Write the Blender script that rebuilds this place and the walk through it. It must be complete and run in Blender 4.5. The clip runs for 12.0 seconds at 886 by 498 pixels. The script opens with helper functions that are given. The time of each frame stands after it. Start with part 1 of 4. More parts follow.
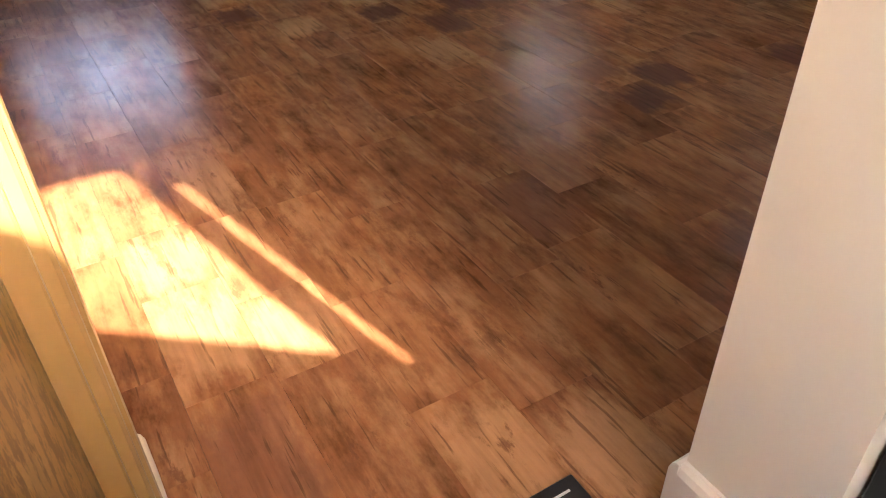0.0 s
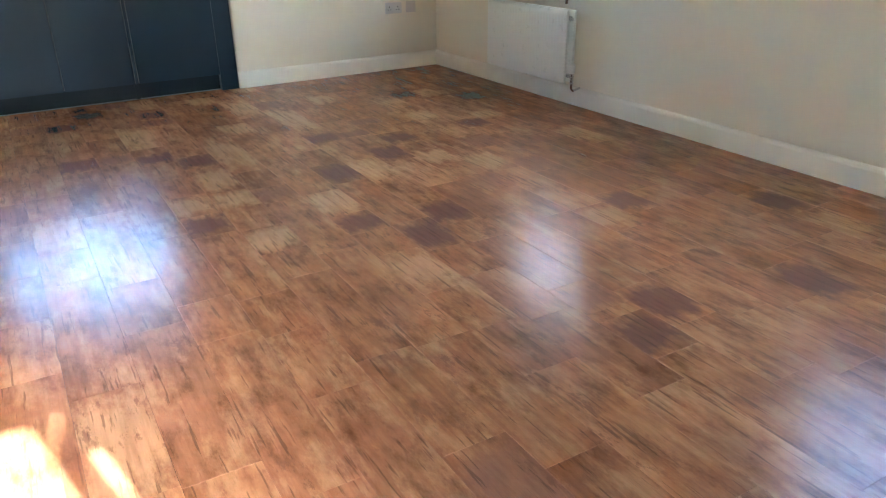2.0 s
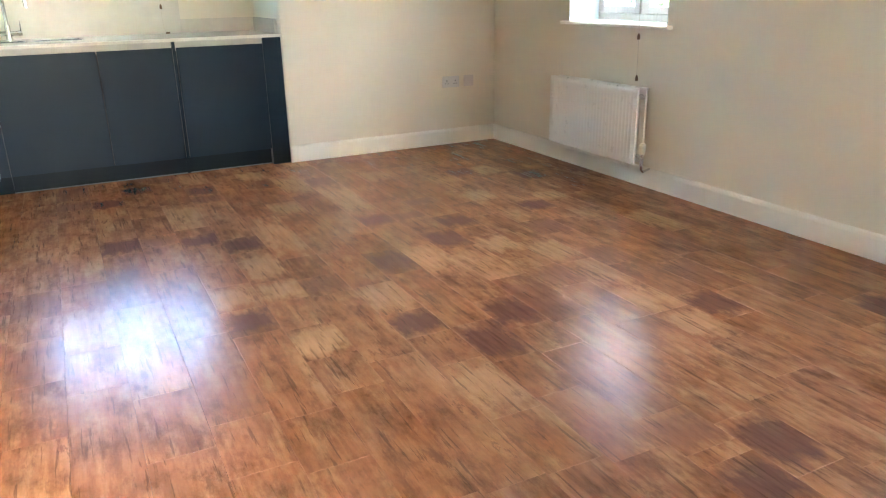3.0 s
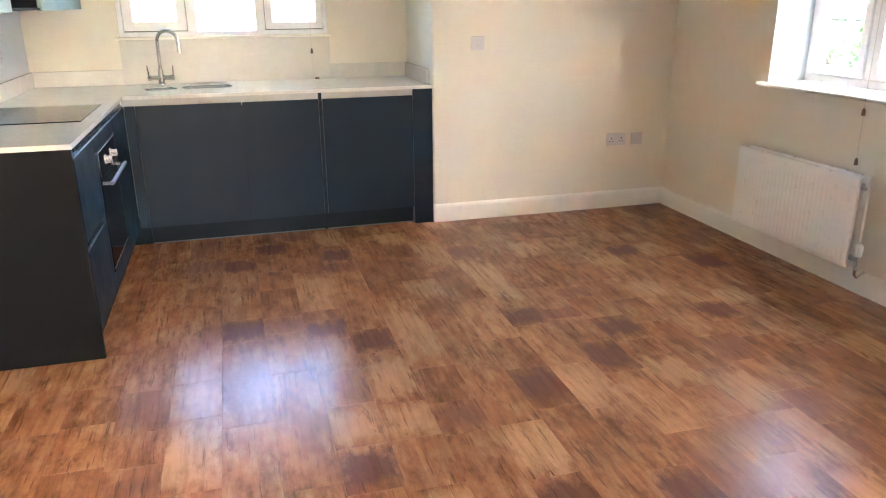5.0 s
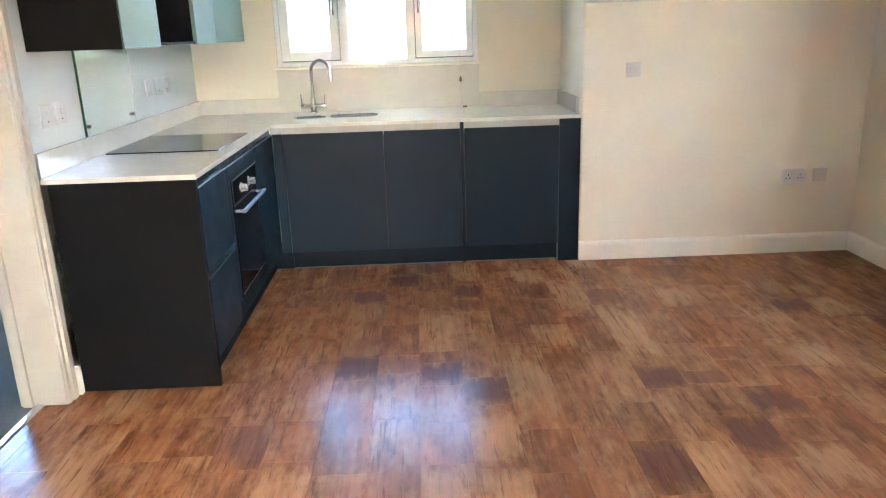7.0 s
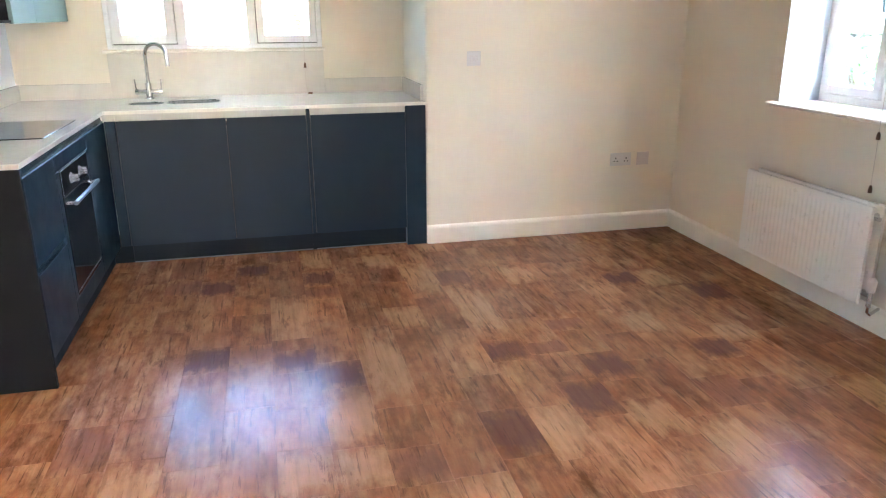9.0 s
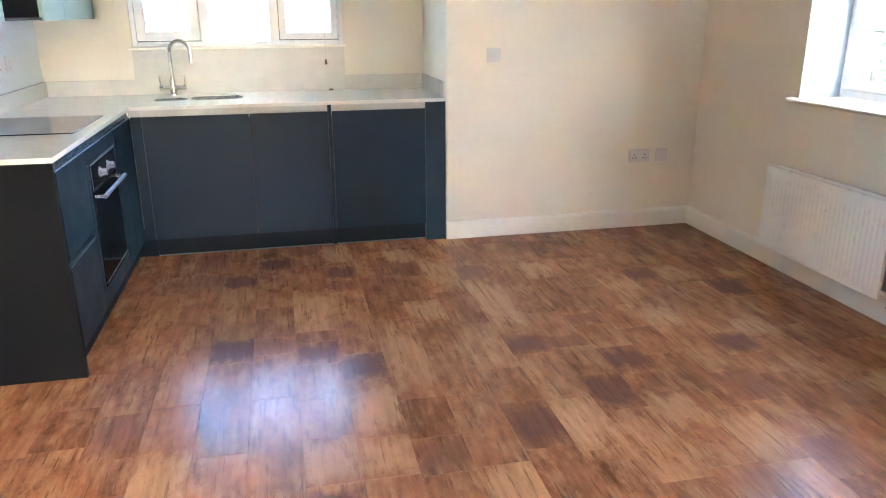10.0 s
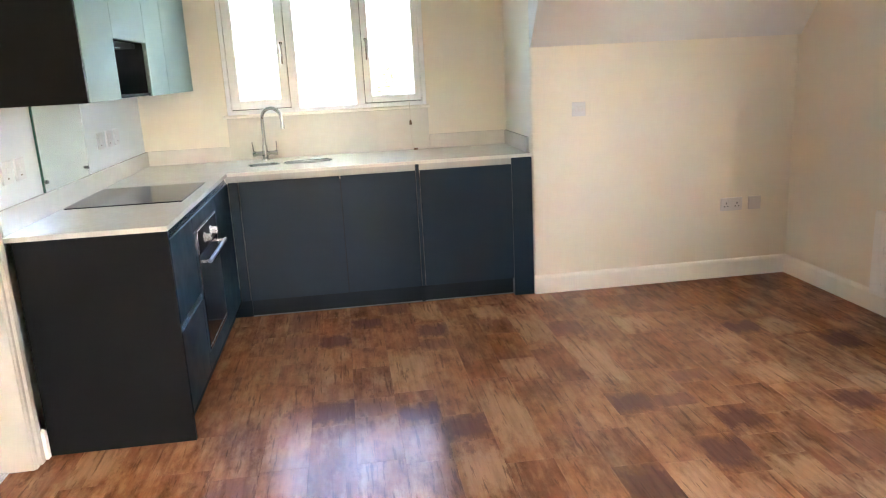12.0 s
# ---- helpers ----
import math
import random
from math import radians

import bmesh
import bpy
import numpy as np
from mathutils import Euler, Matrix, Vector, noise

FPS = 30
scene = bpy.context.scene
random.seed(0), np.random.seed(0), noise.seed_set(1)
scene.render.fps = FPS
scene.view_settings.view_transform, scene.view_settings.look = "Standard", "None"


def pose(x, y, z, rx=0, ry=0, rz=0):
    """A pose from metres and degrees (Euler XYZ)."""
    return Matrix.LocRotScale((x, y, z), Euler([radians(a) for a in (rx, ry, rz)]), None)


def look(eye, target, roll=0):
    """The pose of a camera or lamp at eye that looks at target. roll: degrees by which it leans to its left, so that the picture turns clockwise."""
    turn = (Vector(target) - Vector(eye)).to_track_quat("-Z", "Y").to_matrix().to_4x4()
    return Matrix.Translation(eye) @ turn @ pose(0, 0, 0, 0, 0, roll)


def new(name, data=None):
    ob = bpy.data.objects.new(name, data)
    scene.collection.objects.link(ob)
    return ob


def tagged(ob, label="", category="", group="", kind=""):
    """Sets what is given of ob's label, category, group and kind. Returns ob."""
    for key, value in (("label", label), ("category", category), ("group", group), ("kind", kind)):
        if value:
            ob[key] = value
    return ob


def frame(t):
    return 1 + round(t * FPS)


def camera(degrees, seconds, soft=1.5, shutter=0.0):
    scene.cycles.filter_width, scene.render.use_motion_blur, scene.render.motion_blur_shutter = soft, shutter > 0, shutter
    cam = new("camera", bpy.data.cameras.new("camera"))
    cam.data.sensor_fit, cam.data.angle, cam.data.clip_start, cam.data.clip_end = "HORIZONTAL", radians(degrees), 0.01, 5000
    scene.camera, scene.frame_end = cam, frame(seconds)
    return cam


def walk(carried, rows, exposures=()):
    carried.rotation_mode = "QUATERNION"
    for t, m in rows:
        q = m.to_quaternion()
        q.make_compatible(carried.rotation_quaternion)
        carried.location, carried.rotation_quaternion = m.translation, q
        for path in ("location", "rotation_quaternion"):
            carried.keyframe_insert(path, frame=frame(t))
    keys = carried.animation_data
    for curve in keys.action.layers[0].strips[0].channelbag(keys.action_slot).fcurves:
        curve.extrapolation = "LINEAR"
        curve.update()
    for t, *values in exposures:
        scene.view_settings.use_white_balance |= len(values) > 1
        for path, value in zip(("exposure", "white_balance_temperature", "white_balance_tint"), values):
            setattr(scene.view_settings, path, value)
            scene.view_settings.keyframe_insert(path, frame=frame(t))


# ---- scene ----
# World: the foot of the kitchen's end panel is the origin; y runs to the kitchen window, x to the garden side.
cam = camera(61.9, 12.0, 1.15)
PATH = [
    (0.0, (-1.796, -5.897, 1.103), (-0.983, -4.51, -0.087), -1.2),
    (0.5, (-1.795, -5.897, 1.119), (-1.006, -4.436, 0.006), -0.4),
    (1.0, (-1.768, -5.866, 1.125), (-0.933, -4.377, 0.084), -1.3),
    (1.5, (-1.698, -5.735, 1.153), (-0.762, -4.256, 0.185), -0.1),
    (2.0, (-1.511, -5.605, 1.167), (-0.593, -4.03, 0.344), -1.0),
    (2.5, (-1.415, -5.502, 1.208), (-0.504, -3.859, 0.52), -1.7),
    (3.0, (-1.404, -5.267, 1.193), (-0.56, -3.581, 0.525), -1.1),
    (3.5, (-1.401, -5.0, 1.336), (-0.7, -3.253, 0.658), -3.2),
    (3.7, (-1.393, -4.931, 1.348), (-0.757, -3.157, 0.671), -3.7),
    (5.3, (-1.214, -4.599, 1.425), (-0.729, -2.758, 0.806), -0.2),
    (5.5, (-1.215, -4.578, 1.42), (-0.763, -2.72, 0.833), -0.6),
    (6.0, (-1.213, -4.541, 1.415), (-0.852, -2.658, 0.845), 1.3),
    (6.2, (-1.186, -4.52, 1.417), (-0.916, -2.622, 0.845), 1.2),
    (6.5, (-1.106, -4.487, 1.407), (-0.998, -2.575, 0.831), 1.0),
    (6.8, (-1.014, -4.437, 1.389), (-0.983, -2.522, 0.812), 0.0),
    (7.0, (-0.963, -4.423, 1.42), (-0.914, -2.506, 0.85), -1.8),
    (7.2, (-0.936, -4.406, 1.453), (-0.817, -2.489, 0.893), -3.3),
    (7.5, (-0.945, -4.406, 1.442), (-0.708, -2.493, 0.91), -2.7),
    (7.7, (-0.948, -4.418, 1.455), (-0.669, -2.509, 0.927), -1.7),
    (9.3, (-0.963, -4.496, 1.415), (-0.516, -2.646, 0.797), -0.3),
    (9.5, (-0.974, -4.505, 1.412), (-0.538, -2.653, 0.795), -0.3),
    (10.0, (-1.0, -4.518, 1.421), (-0.597, -2.657, 0.807), -0.3),
    (10.5, (-1.03, -4.538, 1.421), (-0.677, -2.661, 0.828), -0.2),
    (11.0, (-1.06, -4.541, 1.425), (-0.765, -2.642, 0.869), 0.2),
    (11.5, (-1.089, -4.536, 1.447), (-0.831, -2.618, 0.943), -0.5),
    (12.0, (-1.138, -4.467, 1.444), (-0.898, -2.538, 0.97), -3.0),
]
EXPOSURES = [(0.0, 4.95, 8000, 21), (0.5, 4.9, 6150, 9), (1.0, 5.15, 5650, 4), (1.5, 5.7, 5600, 2), (2.0, 6.3, 5600, 0), (2.5, 6.5, 6000, 3), (3.5, 6.65, 6500, 8), (5.5, 6.55, 6750, 16), (6.5, 6.45, 6400, 13), (7.5, 6.6, 6350, 12), (9.5, 6.65, 6150, 14), (12.0, 6.55, 6550, 13)]
walk(cam, [(t, look(eye, target, roll)) for t, eye, target, roll in PATH], EXPOSURES)

# ---- daylight ----
SUN_FROM = Vector((0.22, -0.97, 0.70)).normalized()
world = bpy.data.worlds.new("daylight")
scene.world = world
world.use_nodes = True
wn = world.node_tree
sky = wn.nodes.new("ShaderNodeTexSky")
sky.sky_type, sky.sun_disc = "NISHITA", False
sky.dust_density, sky.ozone_density = 3.3, 3.0
sky.sun_elevation = math.asin(SUN_FROM.z)
sky.sun_rotation = math.atan2(SUN_FROM.x, SUN_FROM.y)
wn.links.new(sky.outputs[0], wn.nodes["Background"].inputs[0])
wn.nodes["Background"].inputs[1].default_value = 0.15
sun = new("sun", bpy.data.lights.new("sun", "SUN"))
sun.data.energy, sun.data.angle, sun.data.color = 1.3, radians(0.7), (1.0, 0.95, 0.88)
sun.matrix_world = look(SUN_FROM * 30, (0, 0, 0))


# ---- mesh helpers ----
def box(bm, x0, x1, y0, y1, z0, z1, bevel=0.0, segments=1):
    m = Matrix.LocRotScale(((x0 + x1) / 2, (y0 + y1) / 2, (z0 + z1) / 2), None, (x1 - x0, y1 - y0, z1 - z0))
    verts = bmesh.ops.create_cube(bm, size=1, matrix=m)["verts"]
    if bevel:
        edges = list({e for v in verts for e in v.link_edges})
        bmesh.ops.bevel(bm, geom=edges, offset=bevel, segments=segments, affect="EDGES", profile=0.5)
    return bm


def cyl(bm, a, b, r, r2=None, n=20):
    a, b = Vector(a), Vector(b)
    turn = (b - a).to_track_quat("Z", "Y").to_matrix().to_4x4()
    bmesh.ops.create_cone(bm, cap_ends=True, segments=n, radius1=r, radius2=r if r2 is None else r2, depth=(b - a).length,
                          matrix=Matrix.Translation((a + b) / 2) @ turn)
    return bm


def tube(bm, points, r, n=14):
    """A round tube along points."""
    points = [Vector(p) for p in points]
    rings = []
    side = None
    for i, p in enumerate(points):
        d = (points[min(i + 1, len(points) - 1)] - points[max(i - 1, 0)]).normalized()
        if side is None:
            side = d.orthogonal().normalized()
        side = (side - d * side.dot(d)).normalized()
        up = d.cross(side)
        rings.append([bm.verts.new(p + r * (math.cos(2 * math.pi * k / n) * side + math.sin(2 * math.pi * k / n) * up)) for k in range(n)])
    for a, b in zip(rings, rings[1:]):
        for k in range(n):
            bm.faces.new((a[k], a[(k + 1) % n], b[(k + 1) % n], b[k]))
    bm.faces.new(rings[0][::-1]), bm.faces.new(rings[-1])
    return bm


def prism(bm, profile, axis, a, b):
    """Extrudes a closed profile of (u, v) from a to b along x (u=y, v=z), y (u=x, v=z) or z (u=x, v=y)."""
    def at(u, v, w):
        return {"x": (w, u, v), "y": (u, w, v), "z": (u, v, w)}[axis]
    low = [bm.verts.new(at(u, v, a)) for u, v in profile]
    top = [bm.verts.new(at(u, v, b)) for u, v in profile]
    n = len(profile)
    for i in range(n):
        bm.faces.new((low[i], low[(i + 1) % n], top[(i + 1) % n], top[i]))
    bm.faces.new(low[::-1]), bm.faces.new(top)
    bmesh.ops.recalc_face_normals(bm, faces=bm.faces)
    return bm


def mesh_of(name, bm, material, smooth=False):
    me = bpy.data.meshes.new(name)
    bm.to_mesh(me)
    bm.free()
    me.materials.append(material)
    if smooth:
        me.shade_smooth()
        me.set_sharp_from_angle(angle=radians(35))
    return me


def solid(name, bm, material, label="", category="", kind="", smooth=False, group=""):
    ob = new(name, mesh_of(name, bm, material, smooth))
    return tagged(ob, label, category, group, kind)


def part(name, bm, material, parent, label="", smooth=False):
    ob = new(name, mesh_of(name, bm, material, smooth))
    ob.parent = parent
    ob.matrix_parent_inverse = parent.matrix_world.inverted()
    if label:
        tagged(ob, label)
    return ob


def thing(name, x, y, z, label, category, group="", kind=""):
    ob = new(name)
    ob.empty_display_size = 0.1
    ob.matrix_world = Matrix.Translation((x, y, z))
    ob.matrix_basis = Matrix.Translation((x, y, z))
    return tagged(ob, label, category, group, kind)


def B():
    return bmesh.new()


# ---- materials ----
def node_mat(name):
    m = bpy.data.materials.new(name)
    m.use_nodes = True
    t = m.node_tree
    return m, t, t.nodes["Principled BSDF"]


def add(t, kind, **values):
    n = t.nodes.new(kind)
    for k, v in values.items():
        n.inputs[k.replace("_", " ")].default_value = v
    return n


def coords(t, scale=(1, 1, 1)):
    g = t.nodes.new("ShaderNodeNewGeometry")
    mp = t.nodes.new("ShaderNodeMapping")
    mp.inputs["Scale"].default_value = scale
    t.links.new(g.outputs["Position"], mp.inputs["Vector"])
    return mp.outputs["Vector"]


def mixed(t, fac, a, b, mode="MIX"):
    n = t.nodes.new("ShaderNodeMix")
    n.data_type, n.blend_type = "RGBA", mode
    for sock, v in ((n.inputs[0], fac), (n.inputs[6], a), (n.inputs[7], b)):
        if isinstance(v, (int, float)):
            sock.default_value = v
        elif isinstance(v, tuple):
            sock.default_value = (*v, 1)
        else:
            t.links.new(v, sock)
    return n.outputs[2]


def ramp(t, fac, *stops, mode="LINEAR"):
    n = t.nodes.new("ShaderNodeValToRGB")
    n.color_ramp.interpolation = mode
    e = n.color_ramp.elements
    while len(e) < len(stops):
        e.new(0.5)
    for el, (p, c) in zip(e, stops):
        el.position = p
        el.color = (*c, 1) if isinstance(c, tuple) else (c, c, c, 1)
    t.links.new(fac, n.inputs[0])
    return n.outputs[0]


def noise_of(t, scale, detail=4.0, rough=0.55, stretch=(1, 1, 1), offset=None):
    v = coords(t, stretch)
    if offset is not None:
        a = t.nodes.new("ShaderNodeVectorMath")
        a.operation = "ADD"
        t.links.new(v, a.inputs[0]), t.links.new(offset, a.inputs[1])
        v = a.outputs[0]
    n = add(t, "ShaderNodeTexNoise", Scale=scale, Detail=detail, Roughness=rough)
    t.links.new(v, n.inputs["Vector"])
    return n.outputs["Fac"]


def bumped(t, p, height, strength, distance=0.002):
    b = add(t, "ShaderNodeBump", Strength=strength, Distance=distance)
    t.links.new(height, b.inputs["Height"])
    t.links.new(b.outputs[0], p.inputs["Normal"])


def paint(name, colour, rough=0.6, vary=0.05, scale=3.0, bump=0.08, grain=180.0, spec=0.5):
    """Paint or plaster: soft large unevenness, fine roller texture."""
    m, t, p = node_mat(name)
    dark = tuple(c * (1 - vary) for c in colour)
    light = tuple(min(1, c * (1 + vary * 0.5)) for c in colour)
    t.links.new(ramp(t, noise_of(t, scale, 5), (0.3, dark), (0.7, light)), p.inputs["Base Color"])
    r = noise_of(t, scale * 4, 4)
    t.links.new(ramp(t, r, (0.3, rough * 0.88), (0.7, min(1, rough * 1.1))), p.inputs["Roughness"])
    p.inputs["Specular IOR Level"].default_value = spec
    bumped(t, p, noise_of(t, grain, 3), bump, 0.0015)
    return m


def metal(name, colour, rough, brush=(1, 1, 1)):
    m, t, p = node_mat(name)
    p.inputs["Metallic"].default_value = 1
    n = noise_of(t, 90, 3, stretch=brush)
    t.links.new(ramp(t, n, (0.3, tuple(c * 0.92 for c in colour)), (0.7, colour)), p.inputs["Base Color"])
    t.links.new(ramp(t, n, (0.3, rough * 0.8), (0.7, rough * 1.25)), p.inputs["Roughness"])
    return m


def wood_plank(name, tones, blotch=None, depth=0.85):
    """Distressed printed wood: a tone a board, worn pale drifts, long grain, torn dark flecks, cracks; satin lacquer. A blotch fades out to the board's ends."""
    m, t, p = node_mat(name)
    info = t.nodes.new("ShaderNodeObjectInfo")
    k = t.nodes.new("ShaderNodeMath")
    k.operation, k.inputs[1].default_value = "MULTIPLY", 37.0
    t.links.new(info.outputs["Random"], k.inputs[0])
    comb = t.nodes.new("ShaderNodeCombineXYZ")
    t.links.new(k.outputs[0], comb.inputs[0]), t.links.new(k.outputs[0], comb.inputs[2])
    off = comb.outputs[0]
    c = ramp(t, info.outputs["Random"], *[(i / (len(tones) - 1), q) for i, q in enumerate(tones)])
    cloud = noise_of(t, 3.6, 4, 0.6, (1.3, 0.75, 1), off)
    c = mixed(t, 1.0, c, ramp(t, cloud, (0.32, (0.68, 0.62, 0.60)), (0.62, (1.05, 1.04, 1.03))), "MULTIPLY")
    worn = noise_of(t, 8.0, 6, 0.70, (1.3, 0.42, 1), off)
    c = mixed(t, ramp(t, worn, (0.48, 0.0), (0.64, 0.42)), c, (0.54, 0.300, 0.155))
    mott = noise_of(t, 15.0, 5, 0.68, (1.0, 0.40, 1), off)
    c = mixed(t, 1.0, c, ramp(t, mott, (0.30, (0.48, 0.42, 0.40)), (0.47, (0.86, 0.84, 0.83)), (0.60, (1.0, 1.0, 1.0))), "MULTIPLY")
    if blotch:
        gen = t.nodes.new("ShaderNodeTexCoord")
        sep = t.nodes.new("ShaderNodeSeparateXYZ")
        t.links.new(gen.outputs["Generated"], sep.inputs[0])
        wob = t.nodes.new("ShaderNodeMath")
        wob.operation, wob.inputs[1].default_value, wob.inputs[2].default_value = "MULTIPLY_ADD", 0.9, -0.45
        t.links.new(noise_of(t, 20, 5, 0.68, (1.0, 0.45, 1), off), wob.inputs[0])
        ragged = t.nodes.new("ShaderNodeMath")
        ragged.operation = "ADD"
        t.links.new(sep.outputs[1], ragged.inputs[0]), t.links.new(wob.outputs[0], ragged.inputs[1])
        fade = ramp(t, ragged.outputs[0], (0.02, 0.0), (0.26, depth), (0.74, depth), (0.98, 0.0))
        side = t.nodes.new("ShaderNodeMath")
        side.operation = "ADD"
        t.links.new(sep.outputs[0], side.inputs[0]), t.links.new(wob.outputs[0], side.inputs[1])
        edge = ramp(t, side.outputs[0], (0.0, 0.45), (0.10, 1.0), (0.90, 1.0), (1.0, 0.45))
        c = mixed(t, mixed(t, 1.0, fade, edge, "MULTIPLY"), c, blotch)
    long = noise_of(t, 46.0, 4, 0.6, (1.0, 0.07, 1), off)
    c = mixed(t, 0.42, c, ramp(t, long, (0.36, (0.56, 0.50, 0.48)), (0.54, (1.0, 1.0, 1.0)), (0.70, (1.14, 1.13, 1.10))), "MULTIPLY")
    # torn dark flecks, in drifts
    drift = ramp(t, noise_of(t, 5.5, 3, 0.5, (1.0, 0.6, 1), off), (0.44, 0.06), (0.62, 0.80))
    torn = ramp(t, noise_of(t, 24.0, 6, 0.74, (1.0, 0.30, 1), off), (0.55, 0.0), (0.615, 0.85))
    both = t.nodes.new("ShaderNodeMath")
    both.operation = "MULTIPLY"
    t.links.new(drift, both.inputs[0]), t.links.new(torn, both.inputs[1])
    c = mixed(t, both.outputs[0], c, (0.150, 0.062, 0.035))
    crack = noise_of(t, 75.0, 3, 0.6, (1.0, 0.06, 1), off)
    c = mixed(t, ramp(t, crack, (0.60, 0.0), (0.66, 0.55)), c, (0.070, 0.030, 0.017))
    t.links.new(c, p.inputs["Base Color"])
    t.links.new(ramp(t, mott, (0.3, 0.255), (0.7, 0.225)), p.inputs["Roughness"])
    p.inputs["Specular IOR Level"].default_value = 0.19
    bumped(t, p, long, 0.10, 0.0012)
    return m


WALL = paint("cream_wall_paint", (0.83, 0.76, 0.64), 0.75, 0.035, 1.3, 0.10)
CEILING = paint("white_ceiling_paint", (0.74, 0.72, 0.685), 0.85, 0.03, 1.2, 0.1)
# White reveals toned blue-grey: the skylight's tint and level sit in the colour.
REVEAL = paint("reveal_paint_sky_tint", (0.48, 0.56, 0.61), 0.7, 0.03, 2, 0.1)
TRIM = paint("white_satin_trim", (0.91, 0.865, 0.775), 0.35, 0.03, 4, 0.05, 60)
UPVC = paint("white_window_plastic", (0.85, 0.855, 0.86), 0.3, 0.02, 5, 0.02, 60)
BLUE = paint("dark_blue_matt_laminate", (0.0070, 0.0200, 0.0335), 0.42, 0.12, 2.5, 0.04, 240, 0.24)
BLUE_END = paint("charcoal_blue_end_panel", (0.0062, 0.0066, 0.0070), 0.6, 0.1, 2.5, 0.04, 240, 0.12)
# Pale mint paints a window reflection onto doors that are dark gloss.
MINT_REFLECTION = paint("door_reflection_laminate", (0.25, 0.325, 0.285), 0.5, 0.06, 2, 0.01, 60, 0.04)
CARCASS = paint("dark_carcass", (0.014, 0.014, 0.016), 0.75, 0.1, 3, 0.03, 180, 0.1)
LINING = paint("cream_satin_lining", (0.55, 0.495, 0.41), 0.4, 0.04, 4, 0.05, 60)
SINKSTEEL = metal("shaded_sink_steel", (0.26, 0.26, 0.26), 0.28, (1, 12, 12))
SEAL = paint("grey_plinth_seal", (0.16, 0.16, 0.16), 0.5, 0.05, 20, 0.02)
QUARTZ = paint("white_quartz", (0.73, 0.685, 0.61), 0.2, 0.04, 14, 0.01, 300)
RAD = paint("white_radiator_enamel", (0.86, 0.84, 0.79), 0.3, 0.02, 5, 0.02, 90)
PLATE = paint("white_moulded_plastic", (0.70, 0.68, 0.66), 0.5, 0.02, 6, 0.0, 60, 0.25)
GREYPLATE = paint("pale_grey_plastic", (0.66, 0.60, 0.57), 0.35, 0.02, 20, 0.01, 60)
DARKHOLE = paint("black_recess", (0.012, 0.012, 0.012), 0.5, 0.1, 20, 0.01)
BLACKGLASS = paint("black_glass", (0.006, 0.007, 0.009), 0.06, 0.1, 4, 0.0, 60, 0.28)
HOB = paint("smoked_hob_glass", (0.022, 0.022, 0.024), 0.13, 0.1, 4, 0.0, 60, 0.38)
CHROME = metal("polished_chrome", (0.62, 0.63, 0.65), 0.045)
STEEL = metal("brushed_steel", (0.66, 0.66, 0.66), 0.26, (1, 12, 12))
# One metal profile; each run's reflection is painted in, pale here and blue below.
PROFILE = paint("grip_channel_warm_reflection", (0.46, 0.43, 0.37), 0.4, 0.03, 6, 0.02, 90)
PROFILE_BLUE = paint("grip_channel_blue_reflection", (0.018, 0.042, 0.070), 0.22, 0.05, 4, 0.0, 90, 0.5)
# Recess shade below the fronts is painted in, darker than the cabinet blue.
PLINTH = paint("plinth_board_recess_shade", (0.0050, 0.0110, 0.0165), 0.55, 0.1, 2.5, 0.03, 240, 0.2)
BRASS = metal("aged_brass_keep", (0.36, 0.27, 0.16), 0.38)
GASKET = paint("dark_rubber_gasket", (0.05, 0.05, 0.05), 0.7, 0.05, 20, 0.02)
CORD = paint("braided_cord", (0.62, 0.55, 0.48), 0.8, 0.1, 40, 0.1)
TOGGLE = paint("brown_wood_toggle", (0.16, 0.085, 0.045), 0.4, 0.2, 40, 0.05)
MAT = paint("black_board", (0.010, 0.010, 0.011), 0.5, 0.1, 20, 0.05)
PRINT = paint("white_print", (0.8, 0.8, 0.8), 0.5, 0.03, 20, 0.02)
DARKDOOR = paint("black_green_door_paint", (0.012, 0.018, 0.017), 0.35, 0.1, 3, 0.05)
MASTIC = paint("underfloor_screed", (0.10, 0.07, 0.05), 0.9, 0.2, 6, 0.2)
BLIND = paint("taupe_blind_fabric", (0.34, 0.27, 0.20), 0.8, 0.06, 30, 0.2, 400)
# Same wall paint as the room; the kitchen window's skylight is in this colour.
SKYLITWALL = paint("wall_paint_skylight_tint", (0.72, 0.735, 0.71), 0.7, 0.03, 1.3, 0.1)
COOLWALL = paint("cool_white_wall_paint", (0.72, 0.76, 0.77), 0.8, 0.03, 1.3, 0.1)
TONES = [(0.335, 0.143, 0.067), (0.415, 0.188, 0.091), (0.30, 0.126, 0.061), (0.46, 0.222, 0.110), (0.365, 0.157, 0.071), (0.40, 0.182, 0.088), (0.32, 0.138, 0.070)]
PLANK = wood_plank("distressed_wood", TONES)
PLANK_DARK = wood_plank("distressed_wood_dark", TONES, (0.145, 0.060, 0.043), 0.88)
PLANK_MID = wood_plank("distressed_wood_dusky", TONES, (0.230, 0.098, 0.062), 0.62)
PLANK_LIGHT = wood_plank("distressed_wood_light", TONES, (0.56, 0.310, 0.158), 0.55)


